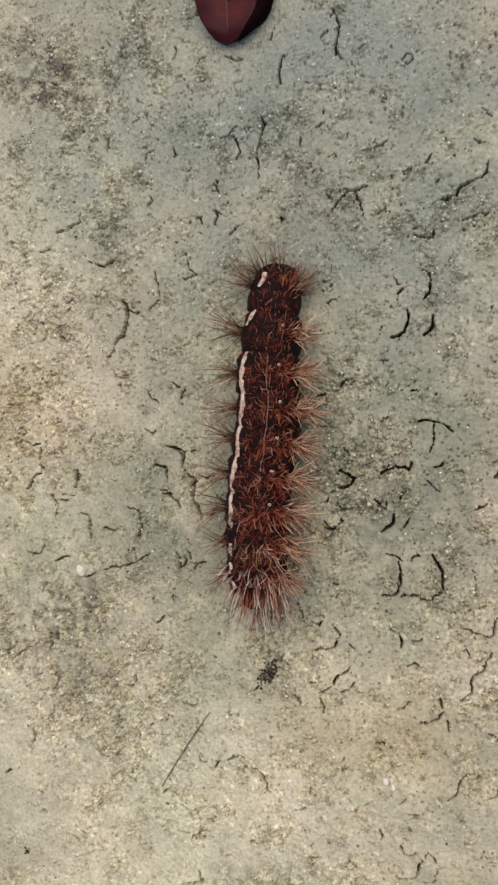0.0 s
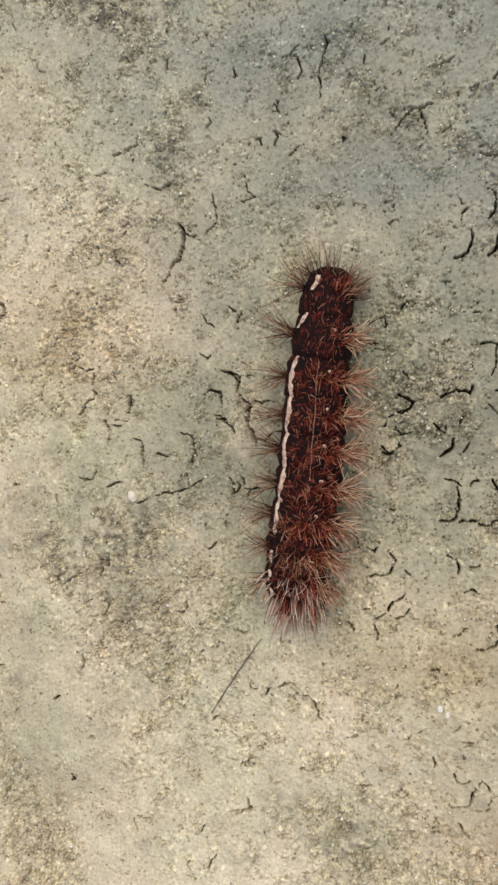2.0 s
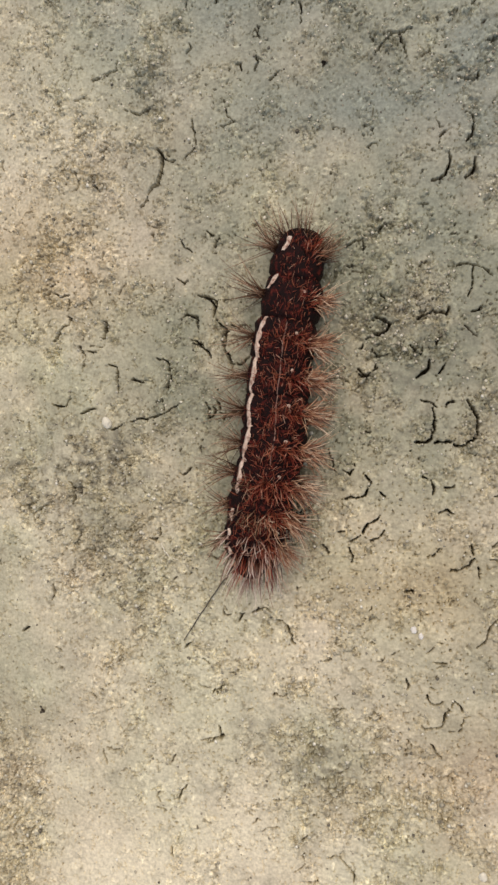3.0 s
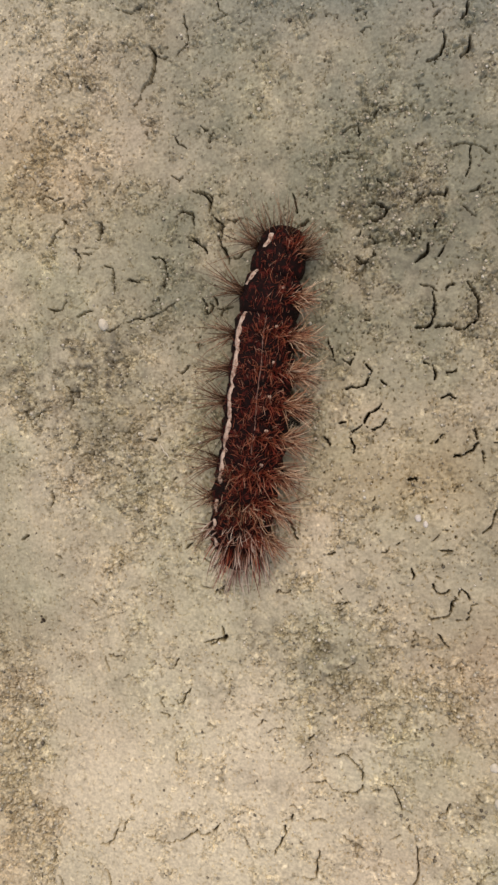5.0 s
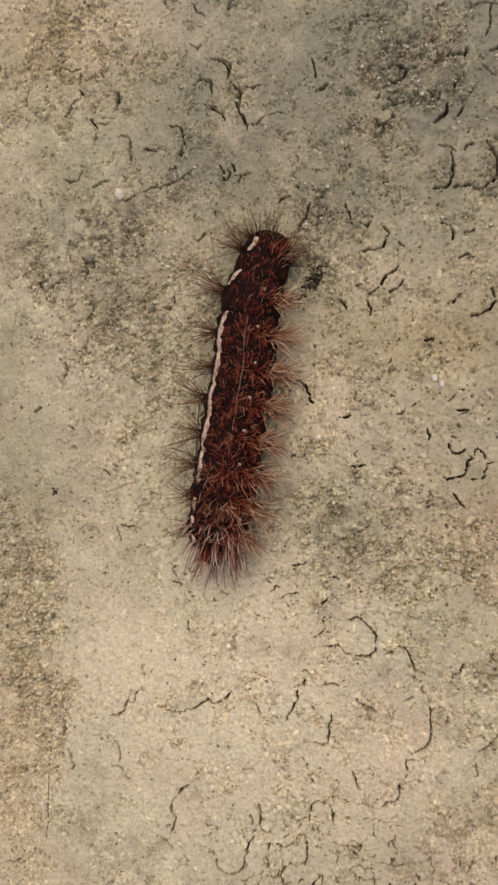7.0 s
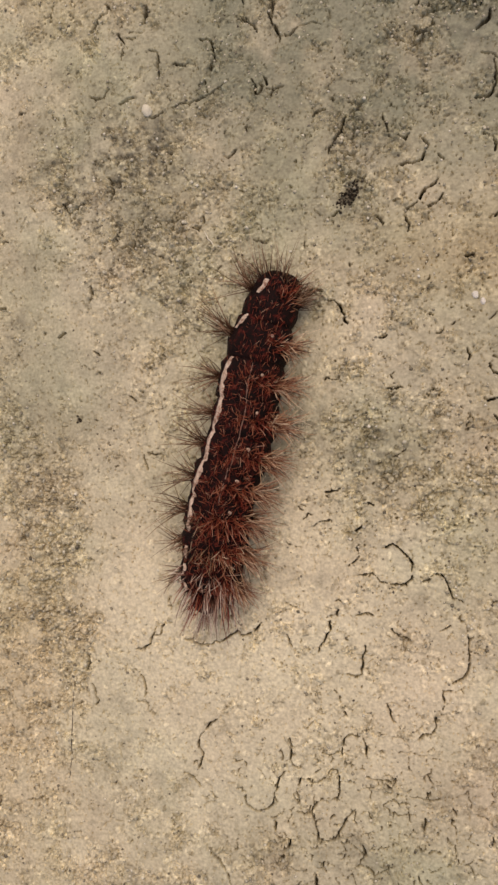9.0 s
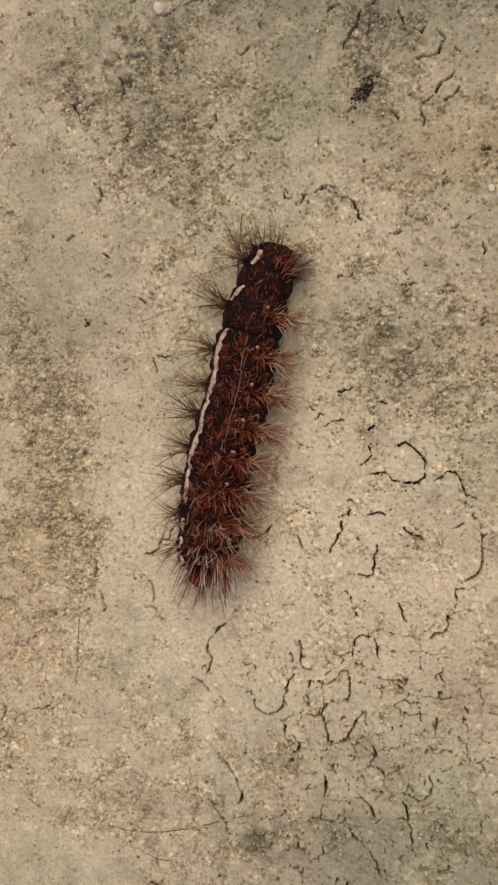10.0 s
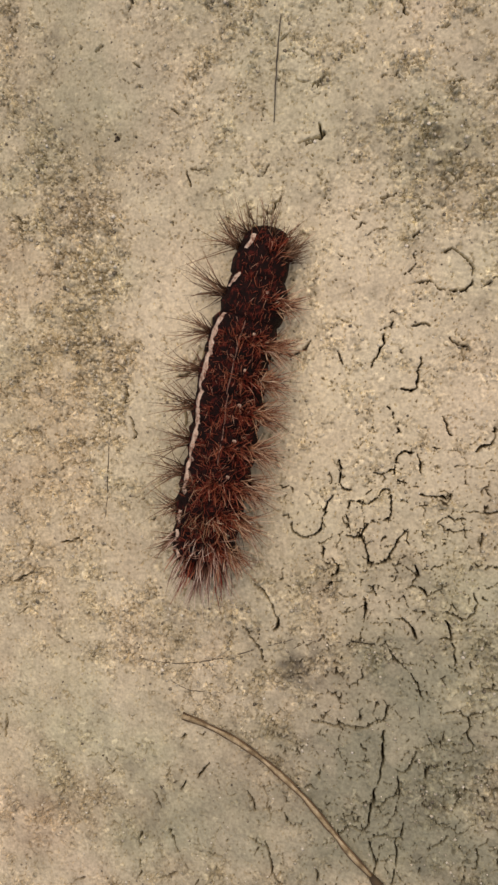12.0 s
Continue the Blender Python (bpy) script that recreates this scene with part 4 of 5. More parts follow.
def skin(y, angle, centre, half, lift=0.0):
    """A point on a segment; angle in degrees from the back, positive to the right flank."""
    v = min(abs((y - centre) / half), 1.0)
    r = girth(y) * (1 - v ** 4.5) ** 0.3 + lift
    q = radians(angle)
    return (r * math.sin(q), y - centre, 0.9 * girth(y) + 0.92 * r * math.cos(q))


def segment_mesh(name, centre, half):
    rings, sides, verts, faces = 13, 28, [], []
    for k in range(rings):
        v = math.sin(math.pi / 2 * (2 * k / (rings - 1) - 1)) * 0.9995
        for n in range(sides):
            x, y, z = skin(centre + v * half, 360 * n / sides, centre, half)
            wrinkle = 0.07 * noise.noise(Vector((x * 1.3, y * 1.9 + centre, z * 1.3)))
            verts.append((x * (1 + wrinkle), y, z * (1 + wrinkle)))
    for k in range(rings - 1):
        for n in range(sides):
            a, b = k * sides + n, k * sides + (n + 1) % sides
            faces.append((a, b, b + sides, a + sides))
    faces.append(tuple(range(sides))[::-1])
    faces.append(tuple((rings - 1) * sides + n for n in range(sides)))
    return mesh_of(name, verts, faces, SKIN)


def ribbon_mesh(name, mat, centre, half, y0, y1, angle0, angle1, width, wave=0.0):
    """A slightly raised strip on a segment."""
    n, verts, faces = 28, [], []
    for k in range(n + 1):
        f = k / n
        y = y0 + (y1 - y0) * f
        mid = angle0 + (angle1 - angle0) * f + wave * math.sin(f * 7 + centre)
        w = width * (0.25 + 0.75 * math.sin(math.pi * min(max(f, 0.06), 0.94)) ** 0.5) * (1 + 0.3 * noise.noise(Vector((y * 2.2, centre, 3)))) * (0.62 + 0.5 * abs(math.sin(y * 2.6)))
        a = math.degrees(w / girth(y)) / 2
        for ang, lift in ((mid - a, -0.05), (mid - a * 0.6, 0.2), (mid + a * 0.6, 0.2), (mid + a, -0.05)):
            verts.append(skin(y, ang, centre, half, lift))
    for k in range(n):
        for m in range(3):
            a = k * 4 + m
            faces.append((a, a + 1, a + 5, a + 4))
    return mesh_of(name, verts, faces, mat)


def tuft_mesh(centre, half, y, angle, count, length, lean, spread, thick, mat, scatter=5):
    """Bristles that fan out from one wart on the skin."""
    verts, faces = [], []
    q = radians(angle)
    out, along, round_ = Vector((math.sin(q), 0, math.cos(q))), Vector((0, 1, 0)), Vector((math.cos(q), 0, -math.sin(q)))
    for k in range(count):
        foot = Vector(skin(y + rng.normal(0, 0.6 if scatter >= 10 else 0.5 if angle > 40 else 0.3), angle + rng.normal(0, scatter), centre, half, -0.1))
        way = (out + along * (lean + rng.normal(0, spread)) + round_ * rng.normal(0, 0.75 * spread)).normalized()
        reach = length * rng.uniform(0.45, 1.15)
        bend = Vector((rng.normal(0, 0.12), rng.normal(0, 0.2), -abs(rng.normal(0.08, 0.12)))) * reach
        path = []
        for f in (0, 0.35, 0.7, 1.0):
            p = foot + way * reach * f + bend * f * f
            p.z = max(p.z, 0.25 + 0.2 * f)
            path.append(tuple(p))
        t = (1.0 if angle < -50 else 0.85) * thick * rng.uniform(0.7, 1.25)
        add_tube(verts, faces, path, (t, t * 0.85, t * 0.6, t * 0.22), 3)
    me = mesh_of("hair_tuft", verts, faces, mat)
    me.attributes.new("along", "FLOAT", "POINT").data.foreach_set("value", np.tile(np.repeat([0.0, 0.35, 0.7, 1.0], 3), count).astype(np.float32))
    return me


def build_caterpillar():
    root = tagged(new("caterpillar"), "hairy dark maroon caterpillar with a cream side stripe, crawling", "caterpillar")
    parts = []
    for i, (c, h) in enumerate(zip(CENTRES, HALVES)):
        seg = part("segment", segment_mesh("segment", c, h), root)
        seg.location = (0, c * MM, 0)
        parts.append((seg, c))
        lean = (0.75, 0.25, 0.05, 0.0, 0.0, -0.08, -0.15, -0.35, -0.75)[i]
        # angle round the body, number, length, lean along it, spread, thickness
        tufts = [(-100, 14, 3.7, 0.5, 0.055, HAIR_BROWN), (-80, 22, 4.9, 0.46, 0.06, HAIR_BROWN), (-62, 8, 2.6, 0.5, 0.05, HAIR_BROWN)]
        # right flank paler than the left: side light put into the hair colour
        tufts += [(28, 24, 1.8, 0.6, 0.055, HAIR_RED), (46, 32, 2.1, 0.5, 0.06, HAIR_RED), (64, 38, 2.8, 0.5, 0.068, HAIR_PALE), (82, 44, 3.3, 0.48, 0.064, HAIR_PALE), (102, 34, 3.5, 0.48, 0.058, HAIR_PALE)]
        if 2 <= i <= 6:
            tufts += [(-18, 20, 1.3, 0.8, 0.05, HAIR_RED), (8, 32, 1.7, 0.8, 0.055, HAIR_RED)]
        for angle, count, length, spread, thick, mat in tufts:
            if i < 2 and angle > 0:
                length, count, mat = length * 0.8, int(count * 0.8), HAIR_RED if angle < 60 else (HAIR_BROWN, HAIR_PALE)[i]
            if i < 2 and angle < 0:
                length, count = length * (1.08, 1.2)[i], count + 3
            if i > 6 and angle < -70:
                length, count = length * 0.8, count - 6
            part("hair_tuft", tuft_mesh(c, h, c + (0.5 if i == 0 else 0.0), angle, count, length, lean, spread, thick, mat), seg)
        # short fuzz that lies back between the warts
        for side, angle in ((-1.4, -8), (1.3, 2), (-1.3, 30), (1.4, 40)):
            part("fuzz", tuft_mesh(c, h, c + side, angle, 24 + 3 * i, 0.95 + 0.06 * i, 0.8, 0.9, 0.05, HAIR_RED, 15), seg)
        if i == 0:
            for angle in (-108, -84, -60, 30, 60, 90):
                part("hair_tuft", tuft_mesh(c, h, c + 2.0, angle, 11, 4.2 if angle < 0 else 2.6, 0.9, 0.45, 0.05, HAIR_BROWN), seg)
            for angle in (-28, -4, 18):
                part("hair_tuft", tuft_mesh(c, h, c + 2.6, angle, 10, 3.5, 1.9, 0.5, 0.045, HAIR_BROWN), seg)
        if i == 6:
            for angle in (-20, 4, 26):
                part("hair_tuft", tuft_mesh(c, h, c - 0.6, angle, 22, 2.2, -0.5, 0.6, 0.06, HAIR_BROWN if angle < 0 else HAIR_RED, 11), seg)
        if i == 7:
            for angle in (-44, -22, 0, 22, 42):
                part("hair_tuft", tuft_mesh(c, h, c - 0.4, angle, 17 if angle > -10 else 8, 2.5, -0.7, 0.6, 0.065, HAIR_PALE if angle > 10 else HAIR_BROWN, 11), seg)
        if i == 8:
            for angle in (-52, -26, 0, 26, 52):
                part("hair_tuft", tuft_mesh(c, h, c + 0.4, angle, 16 if angle > -20 else 6, 3.0 if angle > -20 else 1.7, -0.9, 0.55, 0.075, HAIR_GREY, 11), seg)
            for k, angle in enumerate((-76, -52, -28, -6, 16, 38, 60, 82)):
                part("hair_tuft", tuft_mesh(c, h, c - 1.8, angle, 13 if angle > -20 else 5, 3.8 if angle > -20 else 2.3, -2.0, 0.45, 0.075, HAIR_RED if k % 3 == 0 else HAIR_GREY, 9), seg)
            for angle in (-45, -15, 15, 45):
                part("hair_tuft", tuft_mesh(c, h, c - 2.5, angle, 18, 3.8, -3.0, 0.5, 0.075, HAIR_GREY, 12), seg)
    stripes = [(0, 17.2, 18.9, -26, -20, 0.7), (1, 12.9, 15.2, -44, -31, 0.62)]
    stripes += [(2, 5.4, 10.0, -40, -36, 0.72), (3, 1.5, 5.9, -41, -40, 0.68), (4, -2.2, 2.0, -41, -41, 0.72), (5, -5.9, -1.7, -41, -41, 0.75)]
    stripes += [(6, -9.7, -5.4, -40, -41, 0.7), (7, -12.6, -11.2, -38, -40, 0.5), (8, -14.6, -13.4, -40, -40, 0.45), (8, -16.4, -15.5, -38, -40, 0.4)]
    for i, y0, y1, a0, a1, w in stripes:
        c, h = CENTRES[i], HALVES[i]
        part("side_stripe", ribbon_mesh("side_stripe", CREAM, c, h, y0, y1, a0, a1, w, 2.0), parts[i][0], "cream-coloured stripe")
    for i in range(2, 6):
        c, h = CENTRES[i], HALVES[i]
        part("back_line", ribbon_mesh("back_line", DORSAL, c, h, c - 1.9, c + 2.0, 12, 12, 0.17, 0.8), parts[i][0], "faint reddish-brown line")
    # warts in cream, their small highlights put into the colour
    for i in range(1, 7):
        c, h = CENTRES[i], HALVES[i]
        part("wart", ribbon_mesh("wart", CREAM, c, h, c + 0.7, c + 1.05, 33, 33, 0.42), parts[i][0], "tiny pale wart, highlight painted in")
    # head capsule, mostly under the front bristles
    verts, faces = [], []
    for k in range(9):
        v = math.pi * k / 8
        for n in range(16):
            q = 2 * math.pi * n / 16
            verts.append((1.9 * math.sin(v) * math.cos(q), 1.7 * -math.cos(v), 2.3 + 1.8 * math.sin(v) * math.sin(q)))
    for k in range(8):
        for n in range(16):
            a, b = k * 16 + n, k * 16 + (n + 1) % 16
            faces.append((a, b, b + 16, a + 16))
    head = part("head", mesh_of("head", verts, faces, SKIN), root, "dark rounded head")
    head.location = (0, -17.4 * MM, 0)
    parts.append((head, -17.4))
    return root, parts


caterpillar, body_parts = build_caterpillar()


# ---- leaf ----
def build_leaf():
    m, nodes, links, bsdf = material("red_leaf")
    co = nodes.new("ShaderNodeTexCoord").outputs["Object"]
    n = noise_node(nodes, links, 260, 5, 0.6, co)
    links.new(ramp(nodes, links, n, [(0.3, (0.02, 0.0025, 0.004)), (0.55, (0.05, 0.005, 0.007)), (0.75, (0.095, 0.010, 0.011))]), bsdf.inputs["Base Color"])
    bsdf.inputs["Roughness"].default_value = 0.5
    bsdf.inputs["Specular IOR Level"].default_value = 0.14
    bumped(nodes, links, bsdf, noise_node(nodes, links, 900, 4, 0.6, co), 0.0001, 0.6)
    vein = plain("leaf_vein", [(0.3, (0.06, 0.012, 0.014)), (0.7, (0.15, 0.04, 0.04))], 700, 0.5)
    dark_vein = plain("leaf_side_vein", [(0.3, (0.008, 0.002, 0.003)), (0.7, (0.025, 0.005, 0.007))], 700, 0.5)
    # near-black colour paints in the shade along the curled edge
    edge_shade = plain("leaf_edge_shade", [(0.3, (0.003, 0.0008, 0.001)), (0.7, (0.01, 0.002, 0.0025))], 600, 0.7, 0.0001, 0.03)
    root = tagged(new("fallen_leaf"), "glossy dark red oval leaf, one edge curled under", "leaf")
    rows, cols, length = 34, 22, 22.0

    def top(f, u):
        """f from the tip, u from -1 to 1 across; the right edge rolls down and under."""
        y = f * length
        wide, reach = (3.95, 6.8) if u < 0 else (6.2, 9.4)
        half = wide * math.sqrt(1 - (1 - min(y / reach, 1)) ** 2) * (1 - 0.0012 * max(y - reach, 0) ** 2)
        flat, roll = min(abs(u), 0.78), max(u - 0.78, 0) / 0.22
        x = half * (u if u < 0 else flat + 0.25 * math.sin(2.2 * roll))
        x += 0.05 * math.sin(y * 1.9 + u * 2) * abs(u) + 0.1 * math.sin(0.5 * y) - 0.0026 * y * y
        z = 1.9 + 0.42 * abs(u) - 0.55 * max(-u, 0) ** 3 - 1.25 * (1 - math.cos(2.2 * roll)) * min(1, y / 2)
        z += 0.16 * math.sin(y * 1.7 - 1.6 * abs(u)) * abs(u) - 0.9 * max(1 - y / 1.6, 0) ** 2
        return x, y, z

    def along(k):
        return 0.0004 + (k / rows) ** 1.7

    def strip(name, mat, first, last, label=""):
        verts, faces, w = [], [], last - first + 1
        for lift in (0.0, -0.2):
            for k in range(rows + 1):
                for n in range(first, last + 1):
                    x, y, z = top(along(k), 2 * n / cols - 1)
                    verts.append((x, y, z + lift))
        second = (rows + 1) * w
        for k in range(rows):
            for n in range(w - 1):
                a = k * w + n
                faces.append((a, a + 1, a + w + 1, a + w))
                faces.append((second + a, second + a + w, second + a + w + 1, second + a + 1))
        edge = [n for n in range(w)] + [k * w + w - 1 for k in range(1, rows + 1)] + [rows * w + n for n in range(w - 2, -1, -1)] + [k * w for k in range(rows - 1, 0, -1)]
        for a, b in zip(edge, edge[1:] + edge[:1]):
            faces.append((b, a, a + second, b + second))
        part(name, mesh_of(name, verts, faces, mat), root, label)

    strip("blade", m, 0, 19)
    strip("curled_edge", edge_shade, 19, cols, "edge rolled under, its shade painted blackish")
    verts, faces = [], []
    spine = [tuple(Vector(top(f, 0.0)) + Vector((0, 0, 0.02))) for f in np.linspace(0.04, 1, 24).tolist()]
    add_tube(verts, faces, spine, np.linspace(0.05, 0.13, 24), 5)
    part("midrib", mesh_of("midrib", verts, faces, vein), root, "slightly paler red midrib")
    for f, side in ((0.21, 1), (0.34, 1), (0.36, -1), (0.48, 1), (0.55, -1), (0.62, 1), (0.76, 1)):
        verts, faces = [], []
        path = [tuple(top(f - 0.012 * math.sin(9 * u) - 0.03 * u, side * u)) for u in (0.02, 0.2, 0.4, 0.6, 0.74)]
        add_tube(verts, faces, path, (0.075, 0.06, 0.05, 0.035, 0.015), 4)
        part("vein", mesh_of("vein", verts, faces, dark_vein), root, "thin dark side vein")
    root.matrix_world = pose(0.00015, 0.04605, ground_top(0, 49, 2) * MM)


build_leaf()


# ---- loose things on the mud ----
def build_fibre(label, radius, path, lift=0.12, mat=FIBRE):
    """A thin dry fibre that lies on the ground."""
    verts, faces, steps = [], [], []
    for (ax, ay), (bx, by) in zip(path, path[1:]):
        steps += [(ax + (bx - ax) * f, ay + (by - ay) * f) for f in (0, 0.2, 0.4, 0.6, 0.8)]
    steps.append(path[-1])
    cx, cy = steps[0]
    pts = [(x - cx + rng.normal(0, 0.03), y - cy + rng.normal(0, 0.03), ground_top(x, y, 0.8) + lift) for x, y in steps]
    n = len(pts)
    add_tube(verts, faces, pts, [radius * (0.55 + 0.45 * math.sin(math.pi * (k + 0.8) / (n + 0.6))) for k in range(n)], 5)
    ob = new("plant_fibre", mesh_of("plant_fibre", verts, faces, mat))
    ob.location = (cx * MM, cy * MM, 0)
    return tagged(ob, label, "plant fibre")


fibre = build_fibre("thin straight dark fibre lying on the mud", 0.08, [(-5.1, -32.3), (-8.0, -36.4), (-11.5, -41.7)], 0.3)
build_fibre("faint long grey-brown fibre pressed into the mud", 0.06, [(-31.3, -82.5), (-31.6, -87.2), (-31.9, -92.2), (-32.3, -94.9)], 0.02)
build_fibre("long thin bent brown fibre lying on the mud", 0.055, [(-28.0, -110.8), (-25.9, -111.2), (-23.5, -111.2), (-20.8, -110.9), (-17.4, -110.0), (-14.8, -109.2), (-12.2, -108.2), (-9.7, -107.4)], 0.06)
build_fibre("faint brown root fibre arching over cracked mud", 0.06, [(-9.7, -108.5), (-8.1, -107.4), (-5.9, -107.4), (-2.2, -107.3), (0.8, -107.8), (2.9, -110.0), (3.9, -112.6), (4.1, -115.9)], 0.0)
build_fibre("short faint brown fibre lying on the mud", 0.045, [(-24.2, -113.1), (-22.1, -114.1), (-19.4, -114.2), (-16.8, -113.9)], 0.05)
build_fibre("short pale curled fibre on the mud", 0.08, [(-14.5, -30.0), (-14.0, -30.9), (-13.3, -31.7), (-12.2, -32.1)], 0.15, PALE_STONE)
build_fibre("tiny dark splinter on the mud", 0.2, [(28.7, -4.7), (30.1, -3.9)])


def build_stem():
    root = tagged(new("grass_stem"), "dry straw-brown bent grass stem with dark edges and tip", "grass stem")
    ctrl = [(-22.5, -117.0), (-19.3, -117.9), (-15.4, -119.5), (-11.5, -122.0), (-8.4, -124.5), (-5.8, -127.3), (-3.2, -130.2), (-0.2, -133.0)]
    path = []
    for k in range(len(ctrl) - 1):
        p0, p1, p2, p3 = (Vector((*ctrl[min(max(k + d, 0), len(ctrl) - 1)], 0)) for d in (-1, 0, 1, 2))
        for f in (0, 0.25, 0.5, 0.75):
            path.append(0.5 * (2 * p1 + (p2 - p0) * f + (2 * p0 - 5 * p1 + 4 * p2 - p3) * f * f + (3 * p1 - p0 - 3 * p2 + p3) * f ** 3))
    pts = [(p.x, p.y, ground_top(p.x, p.y, 1.5) + 0.5) for p in path]
    radii = [0.23 + 0.05 * math.sin(k * 1.1) + (0.1 if k == 0 else 0) for k in range(len(pts))]
    verts, faces = [], []
    add_tube(verts, faces, pts, radii, 9)
    part("stalk", mesh_of("stalk", verts, faces, STEM), root)
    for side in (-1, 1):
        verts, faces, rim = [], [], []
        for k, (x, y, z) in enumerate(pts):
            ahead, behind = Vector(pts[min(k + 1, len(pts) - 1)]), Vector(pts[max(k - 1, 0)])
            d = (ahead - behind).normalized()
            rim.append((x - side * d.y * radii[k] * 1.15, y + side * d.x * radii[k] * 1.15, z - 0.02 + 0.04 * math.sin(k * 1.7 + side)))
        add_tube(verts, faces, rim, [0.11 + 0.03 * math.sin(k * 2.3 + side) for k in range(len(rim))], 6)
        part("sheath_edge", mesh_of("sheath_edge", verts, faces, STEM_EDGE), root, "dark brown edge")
    verts, faces = [], []
    end = Vector(pts[-1])
    tip = [tuple(end + Vector((0.45 * k - 0.2, -0.5 * k + 0.2, 0.02 * k))) for k in range(5)]
    add_tube(verts, faces, tip, (0.34, 0.5, 0.55, 0.4, 0.12), 9)
    part("tip", mesh_of("tip", verts, faces, STEM_TIP), root, "dark withered tip")


build_stem()


def build_stone(name, label, x, y, r, mat):
    bm = bmesh.new()
    bmesh.ops.create_icosphere(bm, subdivisions=3, radius=1)
    for v in bm.verts:
        v.co *= 1 + 0.28 * noise.noise(v.co * 1.3 + Vector((x, y, 0)))
        v.co = Vector((v.co.x * r, v.co.y * r * 1.2, v.co.z * r * 0.7)) * MM
    me = bpy.data.meshes.new(name)
    bm.to_mesh(me)
    bm.free()
    me.polygons.foreach_set("use_smooth", np.ones(len(me.polygons), bool))
    me.materials.append(mat)
    ob = new(name, me)
    ob.location = (x * MM, y * MM, (ground_top(x, y, r) + 0.3 * r) * MM)
    return tagged(ob, label, name.replace("_", " "))


build_stone("pebble", "small rounded pale beige pebble set in the mud", -21.4, -15.5, 0.62, PALE_STONE)
build_stone("quartz_grain", "tiny bright white quartz grain on the mud", 15.7, -38.9, 0.34, WHITE_STONE)
build_stone("quartz_grain", "tiny bright white quartz grain on the mud", 16.5, -39.6, 0.3, WHITE_STONE)
build_stone("pebble", "small flat pale pebble pressed in the mud", 23.9, -69.7, 0.7, PALE_STONE)
build_stone("pebble", "tiny pale pebble beside a flat one", 23.2, -65.8, 0.45, PALE_STONE)



def build_debris(label, x, y, rx, ry, count, size, shear=0.0):
    """A loose heap of dark crumbs, one on another."""
    verts, faces = [], []
    for k in range(count):
        py = y + rng.normal(0, ry)
        px = x + rng.normal(0, rx) + shear * (py - y)
        r = size * rng.uniform(0.4, 1.3)
        add_crumb(verts, faces, px - x, py - y, ground_z(px, py) + 0.4 * r, r, 0.8)
    ob = new("soil_debris", mesh_of("soil_debris", verts, faces, SOIL, False))
    ob.location = (x * MM, y * MM, 0)
    return tagged(ob, label, "debris")


build_debris("a few black soil crumbs stuck together", 5.6, 25.5, 0.16, 0.12, 12, 0.18)
build_debris("a few black soil crumbs stuck together", -30.4, -51.5, 0.12, 0.2, 12, 0.17)
build_debris("small heap of blackish crumbly soil debris", 2.3, -27.2, 0.5, 0.75, 130, 0.17, 0.5)


def build_sand():
    """Loose angular grains: five-sided double cones, thick on the gritty patches."""
    n = 60000
    x, y = rng.uniform(-46, 34, n), rng.uniform(Y0 + 1, Y1 - 1, n)
    i = np.clip(np.rint((x - left(y)) / (right(y) - left(y)) * (COLUMNS - 1)).astype(int), 0, COLUMNS - 1)
    j = np.rint((y - Y0) / STEP).astype(int)
    keep = (rng.uniform(0, 1, n) < 0.05 + 0.68 * GRIT[j, i] ** 1.3) & (x > left(y)) & (x < right(y))
    x, y, z, n = x[keep], y[keep], HEIGHT[j, i][keep], int(keep.sum())
    r = rng.uniform(0.07, 0.15, n) + (0.1 + 0.16 * np.clip(GRIT[j, i][keep] - 0.4, 0, 0.5)) * rng.uniform(0, 1, n) ** 3
    turn = rng.uniform(0, 6.28, (n, 1)) + np.arange(5) * 1.2566
    ring = r[:, None] * rng.uniform(0.7, 1.25, (n, 5))
    co = np.zeros((n, 7, 3))
    co[:, :5, 0], co[:, :5, 1], co[:, :5, 2] = ring * np.cos(turn), ring * np.sin(turn), r[:, None] * rng.uniform(-0.2, 0.25, (n, 5))
    co[:, 5] = r[:, None] * np.stack([rng.uniform(-0.35, 0.35, n), rng.uniform(-0.35, 0.35, n), rng.uniform(0.5, 0.9, n)], 1)
    co[:, 6, 2] = -0.7 * r
    co += np.stack([x, y, z + 0.12 * r], 1)[:, None]
    tri = [(k, (k + 1) % 5, 5) for k in range(5)] + [((k + 1) % 5, k, 6) for k in range(5)]
    tris = (np.arange(n)[:, None, None] * 7 + np.array(tri)).reshape(-1, 3)
    me = bpy.data.meshes.new("sand_grains")
    me.vertices.add(n * 7)
    me.vertices.foreach_set("co", (co * MM).ravel())
    me.loops.add(tris.size)
    me.loops.foreach_set("vertex_index", tris.ravel())
    me.polygons.add(len(tris))
    me.polygons.foreach_set("loop_start", np.arange(0, tris.size, 3))
    me.update()
    me.materials.append(SAND)
    return tagged(new("sand_grains", me), "loose pale and dark sand grains strewn over the mud", "sand", kind="stuff")


build_sand()


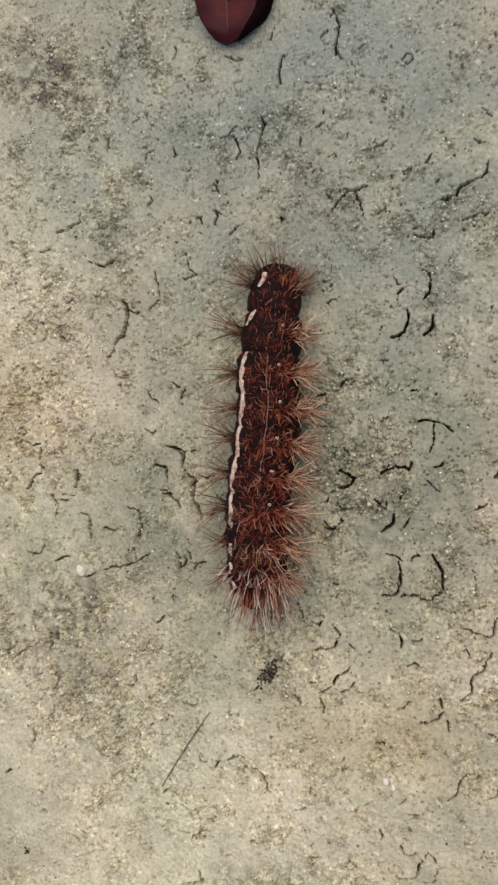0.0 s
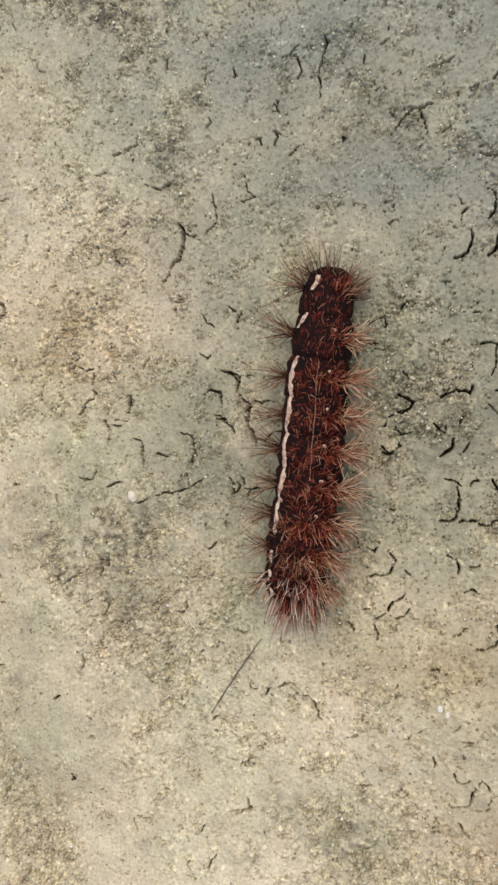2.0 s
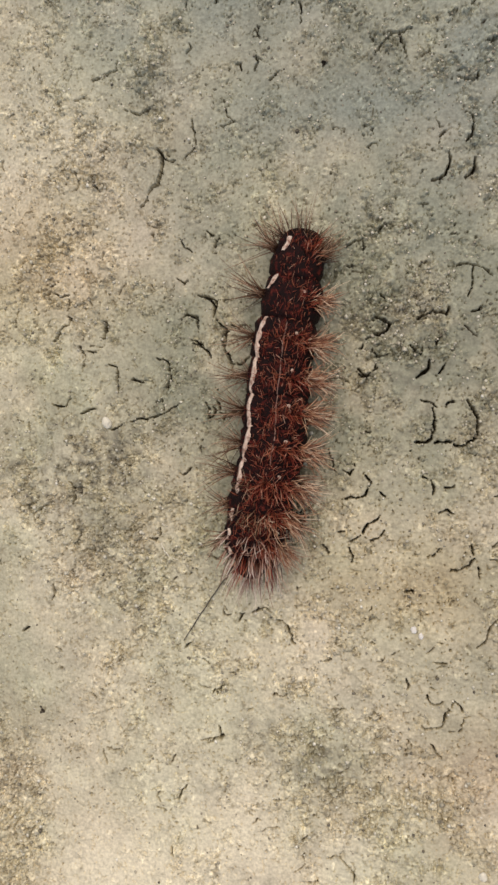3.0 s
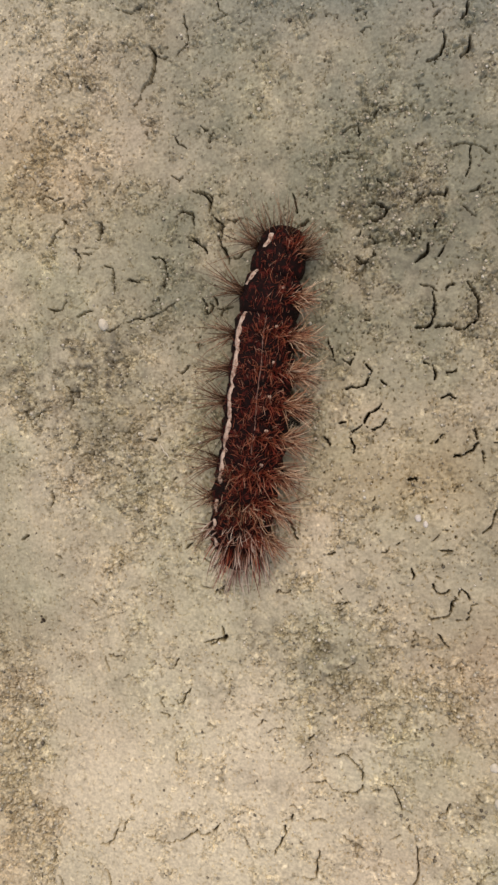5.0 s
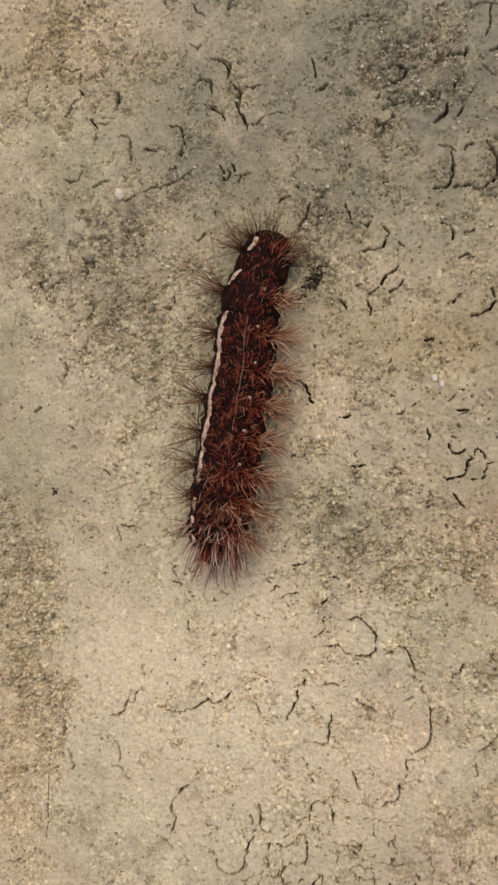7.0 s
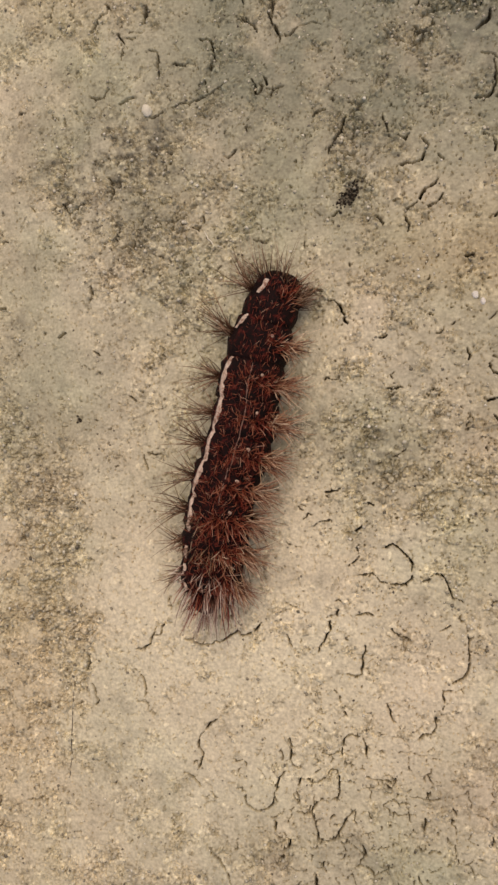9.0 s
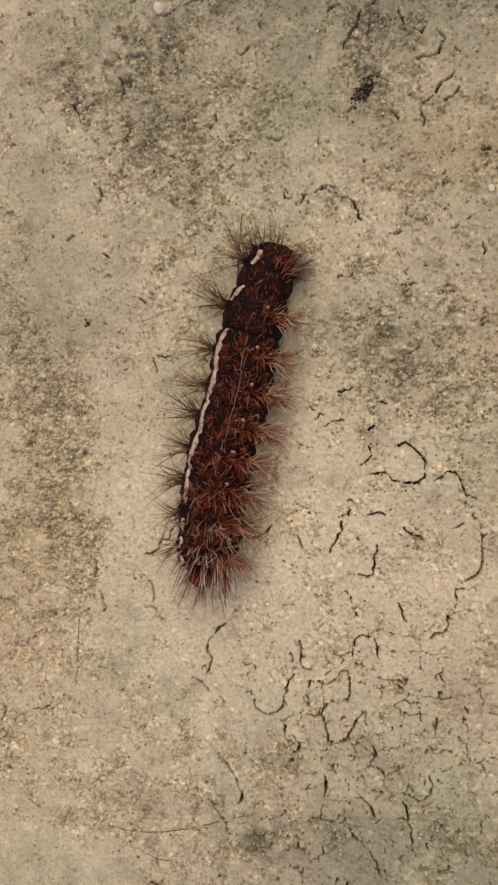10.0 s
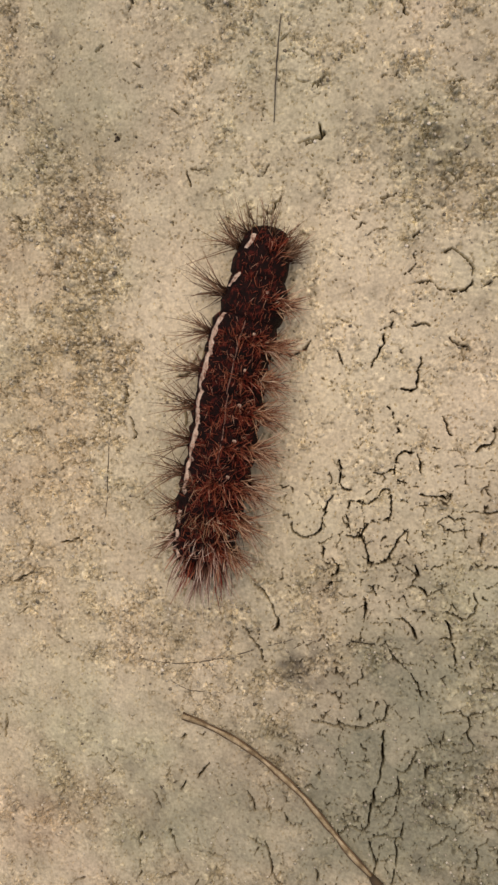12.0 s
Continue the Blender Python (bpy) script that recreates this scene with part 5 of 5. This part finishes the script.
# ---- motion of the caterpillar ----
# seconds, x, y in millimetres, heading in degrees, stretch of the body
CRAWL = [
    (0, 3.24, -0.14, -6.0, 1.009),
    (0.5, 2.82, -3.32, -7.0, 1.011),
    (1, 2.80, -5.74, -6.5, 1.010),
    (1.5, 2.10, -8.26, -8.9, 0.999),
    (2, 1.64, -9.71, -7.8, 1.027),
    (2.5, 0.82, -12.05, -8.2, 1.023),
    (3, 0.14, -14.33, -9.6, 1.030),
    (3.5, -0.13, -16.88, -8.9, 1.022),
    (3.7, -0.50, -18.04, -10.1, 1.018),
    (5.3, -2.36, -28.49, -10.3, 0.985),
    (5.5, -3.16, -30.39, -10.9, 0.979),
    (6, -3.75, -33.50, -10.0, 0.987),
    (6.5, -5.36, -37.88, -11.3, 0.983),
    (7, -5.88, -41.35, -11.1, 0.983),
    (7.2, -6.05, -42.08, -11.6, 0.989),
    (8.8, -8.79, -53.44, -13.2, 1.003),
    (9, -9.65, -55.24, -14.1, 0.991),
    (9.5, -10.31, -59.28, -13.3, 0.978),
    (10, -11.49, -63.38, -13.2, 0.984),
    (10.5, -13.04, -68.58, -12.9, 0.973),
    (11, -13.99, -72.94, -12.8, 0.979),
    (11.5, -14.86, -77.34, -12.0, 0.986),
    (12, -16.26, -82.37, -13.1, 0.995),
]


# sideways shift of the segments from tail to head, in millimetres, at five times
SWAY = [
    (0.0, (0.1, 0.15, 0.1, 0.5, 0.35, 0.05, 0.05, 0.2, 0.3)),
    (3.0, (0.1, 0.2, 0.05, 0.25, 0.55, 0.85, 0.7, 0.4, 0.2)),
    (5.5, (-0.1, -0.4, -0.35, 0.0, 0.1, 0.22, 0.22, 0.2, 0.2)),
    (6.5, (-0.05, -0.4, -0.3, 0.05, 0.15, 0.3, 0.4, 0.35, 0.3)),
    (9.5, (0.0, -0.4, -0.45, -0.05, -0.2, -0.6, -0.5, -0.15, 0.1)),
    (12.0, (-0.2, 0.1, -0.25, -0.3, -0.05, 0.25, 0.35, 0.4, 0.5)),
]


def sway(t, y):
    by_time = [float(np.interp(y, CENTRES[::-1], shifts[::-1])) for at, shifts in SWAY]
    return float(np.interp(t, [at for at, shifts in SWAY], by_time))


def motions():
    walk(caterpillar, [(t, pose(x * MM, y * MM, ground_top(x, y, 3) * MM, 0, 0, turn)) for t, x, y, turn, s in CRAWL])
    # the fibre is walked over, dragged along under the body and left behind
    walk(fibre, [(0.0, pose(-0.0051, -0.0323, 0)), (3.9, pose(-0.0051, -0.0323, 0)), (5.4, pose(-0.0043, -0.0300, 0.0002, 0, 0, 22)), (6.9, pose(-0.0114, -0.0399, 0, 0, 0, 31)), (12.0, pose(-0.0114, -0.0399, 0, 0, 0, 31))])
    ts, ss = [r[0] for r in CRAWL], [r[4] for r in CRAWL]
    for ob, c in body_parts:
        rows = []
        for k in range(61):
            t = 0.2 * k
            phase = 2 * math.pi * (t / 1.2 + c / 26)
            swell = max(0.0, math.sin(phase))
            y = c * float(np.interp(t, ts, ss)) + 0.22 * math.cos(phase)
            # the body snakes a little from side to side
            turn = math.degrees(math.atan(sway(t, c - 1.5) - sway(t, c + 1.5)) / 3.0)
            rows.append((t, pose(sway(t, c) * MM, y * MM, 0.28 * swell * MM, 1.5 * math.cos(phase), 0, turn + 0.3 * math.sin(phase * 0.5 + c))))
        walk(ob, rows)


motions()
